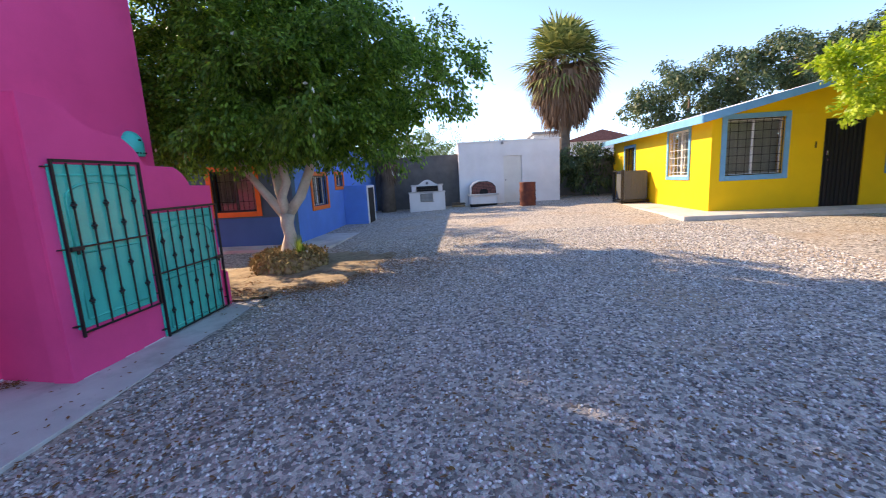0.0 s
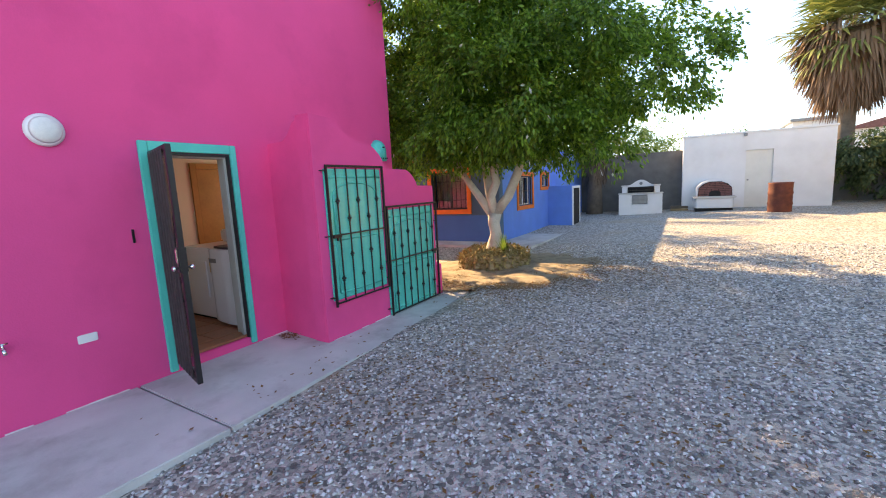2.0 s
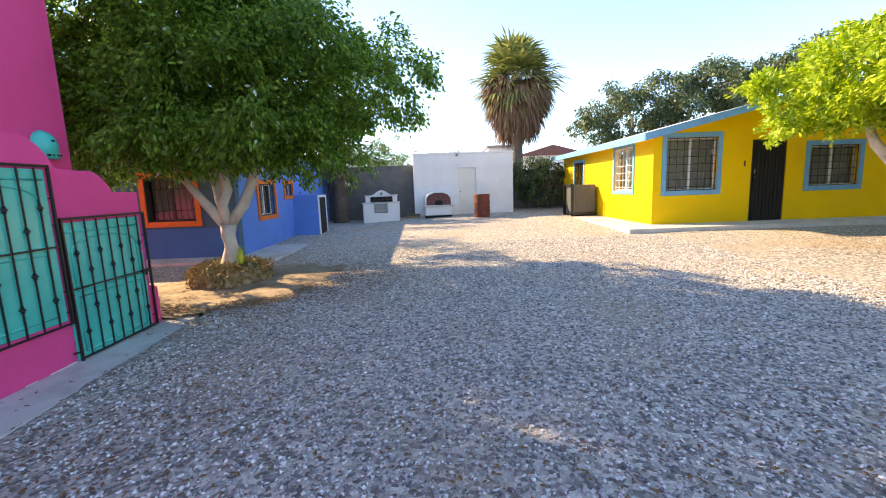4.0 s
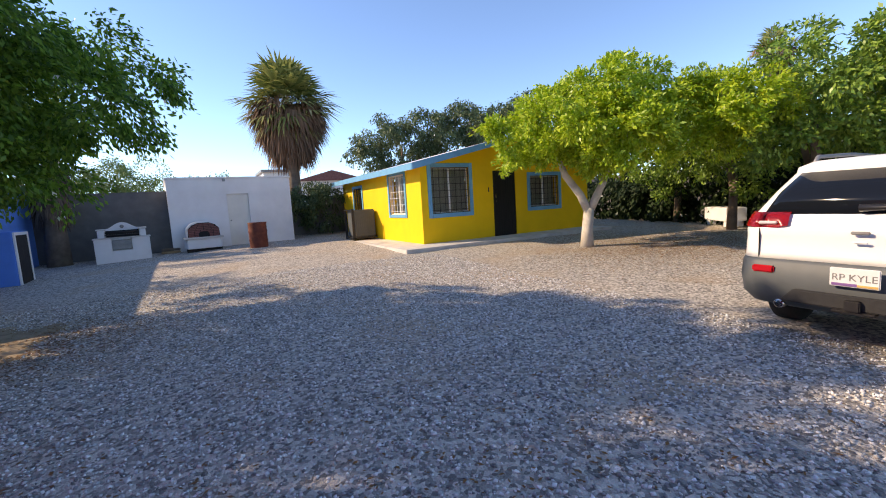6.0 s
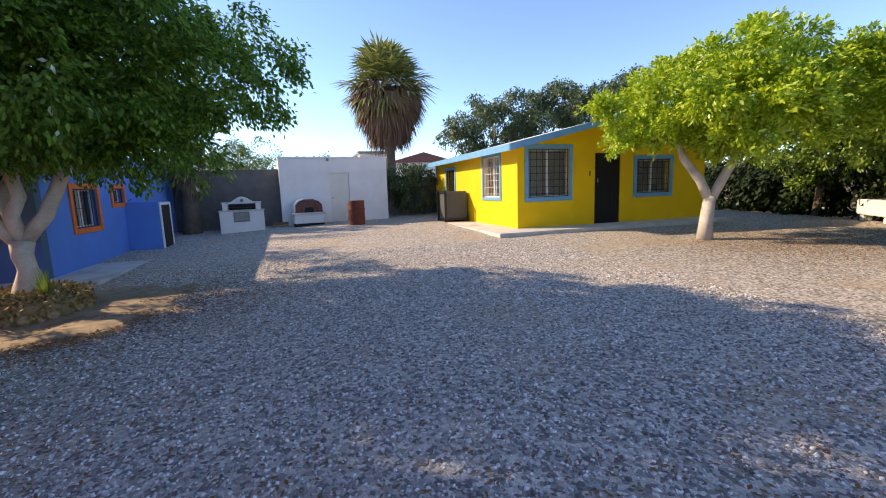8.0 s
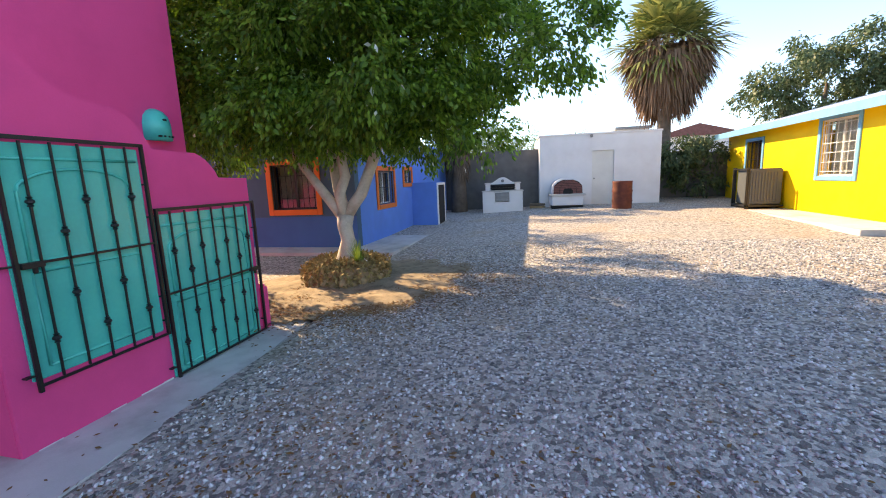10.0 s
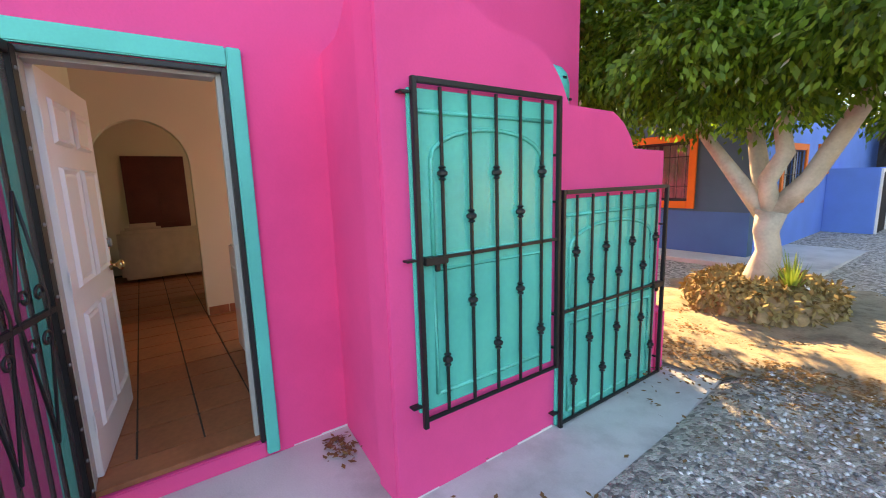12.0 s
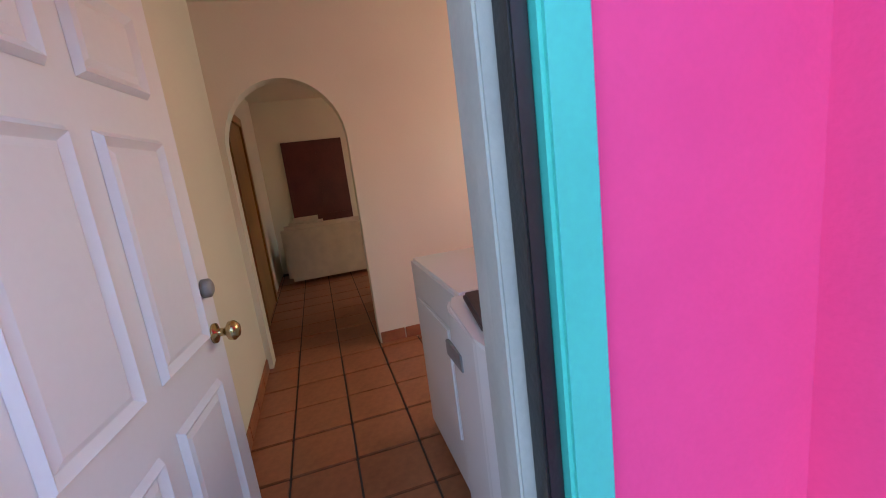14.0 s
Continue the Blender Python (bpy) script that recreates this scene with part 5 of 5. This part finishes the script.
sf = thing("sofa", (-9.5, 1.9, FLOOR_Z), "cream fabric sofa seen from behind", "sofa")
boxes("back", [(-0.2, 0.0, 0, 1.2, 0.05, 0.78)], SOFA, sf, 0.05)
boxes("seat", [(-0.9, -0.2, 0, 1.2, 0.05, 0.42)], SOFA, sf, 0.05)
boxes("cushion", [(-0.35, -0.205, 0.1, 0.55, 0.45, 0.86)], SOFA, sf, 0.06)
ed = thing("dark_wooden_door", (-10.498, 2.05, FLOOR_Z), "dark red-brown wooden entrance door at the hall's end", "door")
boxes("leaf", [(0, 0.04, 0, 0.86, 0, 1.9)], DARKWOOD, ed, 0.005)
for y0 in (0.08, 0.46):
    for z0, z1 in ((0.15, 0.82), (0.95, 1.75)):
        boxes("panel", [(0.041, 0.055, y0, y0 + 0.31, z0, z1)], DARKWOOD, ed, 0.006)

# ---- parked car ----
car = thing("parked_car", (4.74, 1.47, 0.03), "white compact SUV with grey bumper parked on gravel", "car", -2)


def levels(name, lv, m, n=8):
    """Stacked rounded outlines: (z, rear x, front x, half width, rear corner, front corner)."""
    bm = bmesh.new()
    rings = []
    for z, xr, xf, hw, cr, cf in lv:
        pts = []
        for (cx, cy, c0, r) in ((xr + cr, -hw + cr, 180, cr), (xf - cf, -hw + cf, 270, cf), (xf - cf, hw - cf, 0, cf), (xr + cr, hw - cr, 90, cr)):
            for k in range(n + 1):
                a_ = radians(c0 + 90 * k / n)
                pts.append((cx + r * math.cos(a_), cy + r * math.sin(a_), z))
        # slight bow of the rear face
        pts = [(x - 0.05 * max(0, 1 - (y / hw) ** 2) if x < xr + cr else x, y, z_) for x, y, z_ in pts]
        rings.append([bm.verts.new(p_) for p_ in pts])
    k = len(rings[0])
    for r0, r1 in zip(rings, rings[1:]):
        for i in range(k):
            bm.faces.new((r0[i], r0[(i + 1) % k], r1[(i + 1) % k], r1[i]))
    bm.faces.new(rings[0][::-1]); bm.faces.new(rings[-1])
    return obj(name, bm, m, car, True)


levels("bumper", [(0.30, 0.30, 4.2, 0.80, 0.2, 0.4), (0.36, 0.10, 4.45, 0.88, 0.2, 0.5), (0.45, 0.02, 4.55, 0.92, 0.2, 0.5), (0.62, 0.0, 4.6, 0.93, 0.18, 0.5), (0.76, 0.03, 4.6, 0.93, 0.18, 0.5), (0.79, 0.05, 4.58, 0.925, 0.18, 0.5)], CARGREY)
levels("body", [(0.791, 0.055, 4.57, 0.925, 0.18, 0.5), (0.85, 0.07, 4.55, 0.93, 0.2, 0.5), (1.0, 0.075, 4.45, 0.925, 0.2, 0.5), (1.06, 0.06, 4.35, 0.92, 0.2, 0.5), (1.10, 0.075, 4.2, 0.91, 0.2, 0.5), (1.17, 0.10, 3.55, 0.89, 0.2, 0.45), (1.21, 0.13, 3.4, 0.87, 0.2, 0.4), (1.4, 0.30, 2.95, 0.79, 0.2, 0.35), (1.58, 0.46, 2.5, 0.69, 0.2, 0.3), (1.63, 0.42, 2.4, 0.66, 0.2, 0.3), (1.68, 0.52, 2.25, 0.58, 0.2, 0.3), (1.70, 0.85, 2.1, 0.42, 0.2, 0.3)], CARWHITE)


def skin(name, pts, m, thick=0.012):
    """A thin panel on the rear face, from corner points."""
    bm = bmesh.new()
    f_ = bm.faces.new([bm.verts.new(p_) for p_ in pts])
    r = bmesh.ops.extrude_face_region(bm, geom=[f_])
    for g_ in r["geom"]:
        if isinstance(g_, bmesh.types.BMVert):
            g_.co.x -= thick
    return obj(name, bm, m, car)


levels("rear_glass", [(1.205, 0.117, 0.9, 0.80, 0.12, 0.1), (1.4, 0.285, 0.9, 0.725, 0.12, 0.1), (1.575, 0.445, 0.9, 0.63, 0.12, 0.1)], CARGLASS)
for s in (1, -1):
    bm = bmesh.new()
    q_ = [(0.75, 1.24), (2.2, 1.24), (3.1, 1.24), (2.55, 1.55), (2.0, 1.57), (0.9, 1.52)]
    vv = [bm.verts.new((x, s * (0.875 - (z - 1.21) * 0.47), z)) for x, z in q_]
    bm.faces.new(vv)
    bmesh.ops.solidify(bm, geom=bm.faces[:], thickness=0.01)
    obj("side_window", bm, CARGLASS, car)
    ll = [(1.085, 0.045), (1.11, 0.04), (1.19, 0.07), (1.225, 0.11)]
    bm = bmesh.new()
    rings = []
    for z, xo in ll:
        ring = []
        for y in (0.50, 0.58, 0.66, 0.74):
            ring.append(bm.verts.new((xo - 0.012 + 0.02 * ((y - 0.5) / 0.24) ** 2, s * y, z + (0.02 if y < 0.55 and z < 1.1 else 0))))
        for k in range(5):
            a_ = radians(90 * k / 4)
            ring.append(bm.verts.new((xo + 0.2 - 0.205 * math.cos(a_), s * (0.725 + 0.203 * math.sin(a_) - (z - 1.07) * 0.25), z)))
        ring.append(bm.verts.new((xo + 0.42, s * (0.93 - (z - 1.07) * 0.25), z)))
        rings.append(ring)
    for r0, r1 in zip(rings, rings[1:]):
        for i in range(len(r0) - 1):
            bm.faces.new((r0[i], r0[i + 1], r1[i + 1], r1[i]))
    bmesh.ops.solidify(bm, geom=bm.faces[:], thickness=-0.03)
    obj("tail_light", bm, REDLENS, car, True)
    boxes("lamp_core", [(0.016, 0.06, min(s * 0.58, s * 0.74), max(s * 0.58, s * 0.74), 1.115, 1.145)], PALELENS, car, 0.01)
    boxes("reflector", [(-0.028, 0.05, min(s * 0.58, s * 0.76), max(s * 0.58, s * 0.76), 0.665, 0.73)], REDLENS, car, 0.012)
    bm = bmesh.new(); lathe(bm, [(0.04, 0.0), (0.045, 0.02), (0.045, 0.2)], 16, (0.02, s * 0.55, 0.375), "x"); obj("exhaust_tip", bm, CHROME, car, True)
    bm = bmesh.new(); lathe(bm, [(0.03, -0.002), (0.034, -0.003), (0.034, 0.03)], 16, (0.022, s * 0.55, 0.375), "x"); obj("exhaust_bore", bm, DARK, car, True)
    bm = bmesh.new(); tube(bm, [(0.75, s * 0.60, 1.66), (0.85, s * 0.61, 1.73), (1.6, s * 0.60, 1.755), (2.1, s * 0.58, 1.74), (2.2, s * 0.57, 1.68)], 0.02, 8); obj("roof_rail", bm, GREYMETAL, car, True)
    boxes("seam", [(0.036, 0.06, min(s * 0.73, s * 0.735), max(s * 0.73, s * 0.735), 0.80, 1.075)], DARK, car, 0)
    for wx in (0.95, 3.65):
        w_ = new("wheel"); w_.parent = car; w_.matrix_basis = pose(wx, s * 0.81, 0.36)
        bm = bmesh.new(); lathe(bm, [(0.24, -0.11), (0.33, -0.11), (0.355, -0.09), (0.36, -0.03), (0.36, 0.03), (0.355, 0.09), (0.33, 0.11), (0.24, 0.11)], 36, axis="y"); obj("tyre", bm, RUBBER, w_, True)
        bm = bmesh.new(); lathe(bm, [(0.05, -0.1), (0.235, -0.09), (0.238, 0.09), (0.05, 0.1)], 24, axis="y"); obj("rim", bm, GREYMETAL, w_, True)
boxes("brake_strip", [(0.405, 0.47, -0.34, 0.34, 1.615, 1.63)], REDLENS, car, 0.008)
bm = bmesh.new(); tube(bm, [(0.06, 0.03, 1.255), (0.085, -0.25, 1.262), (0.12, -0.52, 1.255)], [0.03, 0.016, 0.01], 8); obj("wiper", bm, BLACK, car, True)
boxes("badge", [(0.006, 0.02, -0.06, 0.06, 1.04, 1.068)], GREYMETAL, car, 0.006)
boxes("handle", [(0.008, 0.03, -0.05, 0.05, 0.965, 0.985)], CARWHITE, car, 0.008)
boxes("plate", [(-0.068, -0.05, -0.155, 0.155, 0.62, 0.775)], PLATE, car, 0.006)
boxes("plate_band", [(-0.0705, -0.0685, -0.02, 0.14, 0.628, 0.65)], PURPLE, car, 0)
boxes("plate_band", [(-0.0705, -0.0685, -0.145, -0.02, 0.628, 0.645)], GOLD, car, 0)
pt = bpy.data.curves.new("plate_text", "FONT")
pt.body, pt.size, pt.extrude, pt.align_x = "RP KYLE", 0.078, 0.001, "CENTER"
pt.materials.append(GREYMETAL)
po = new("plate_text", pt); po.parent = car
po.matrix_basis = Matrix(((0, 0, -1, -0.0695), (-1, 0, 0, 0), (0, 1, 0, 0.672), (0, 0, 0, 1)))
prism("hitch_recess", [(-0.52, 0.42), (0.52, 0.42), (0.42, 0.54), (-0.42, 0.54)], "x", -0.045, 0.1, RUBBER, car, 0.01)
boxes("hitch", [(-0.09, 0.1, -0.05, 0.05, 0.42, 0.51), (-0.07, 0.0, -0.14, 0.14, 0.395, 0.42)], BLACK, car, 0.008)
bm = bmesh.new(); tube(bm, [(0.95, 0, 1.69), (0.9, 0, 1.74), (0.8, 0, 1.98)], [0.03, 0.014, 0.006], 8); obj("antenna", bm, BLACK, car, True)

# ---- floor tiles ----
tile_me = None
T_ = 0.305
for i in range(20):
    for j in range(14):
        x, y = PX - 0.2 - T_ * (i + 1), 0.86 + T_ * j
        if x < -10.55 or y + T_ > Y1:
            continue
        if tile_me is None:
            o = boxes("tile", [(0.005, T_ - 0.005, 0.005, T_ - 0.005, -0.012, 0.0)], TERRACOTTA, fl, 0.004)
            tile_me = o.data
        else:
            o = new("tile", tile_me); o.parent = fl
        o.matrix_basis = pose(x, y, FLOOR_Z + 0.001 * ((i * 7 + j * 3) % 3))
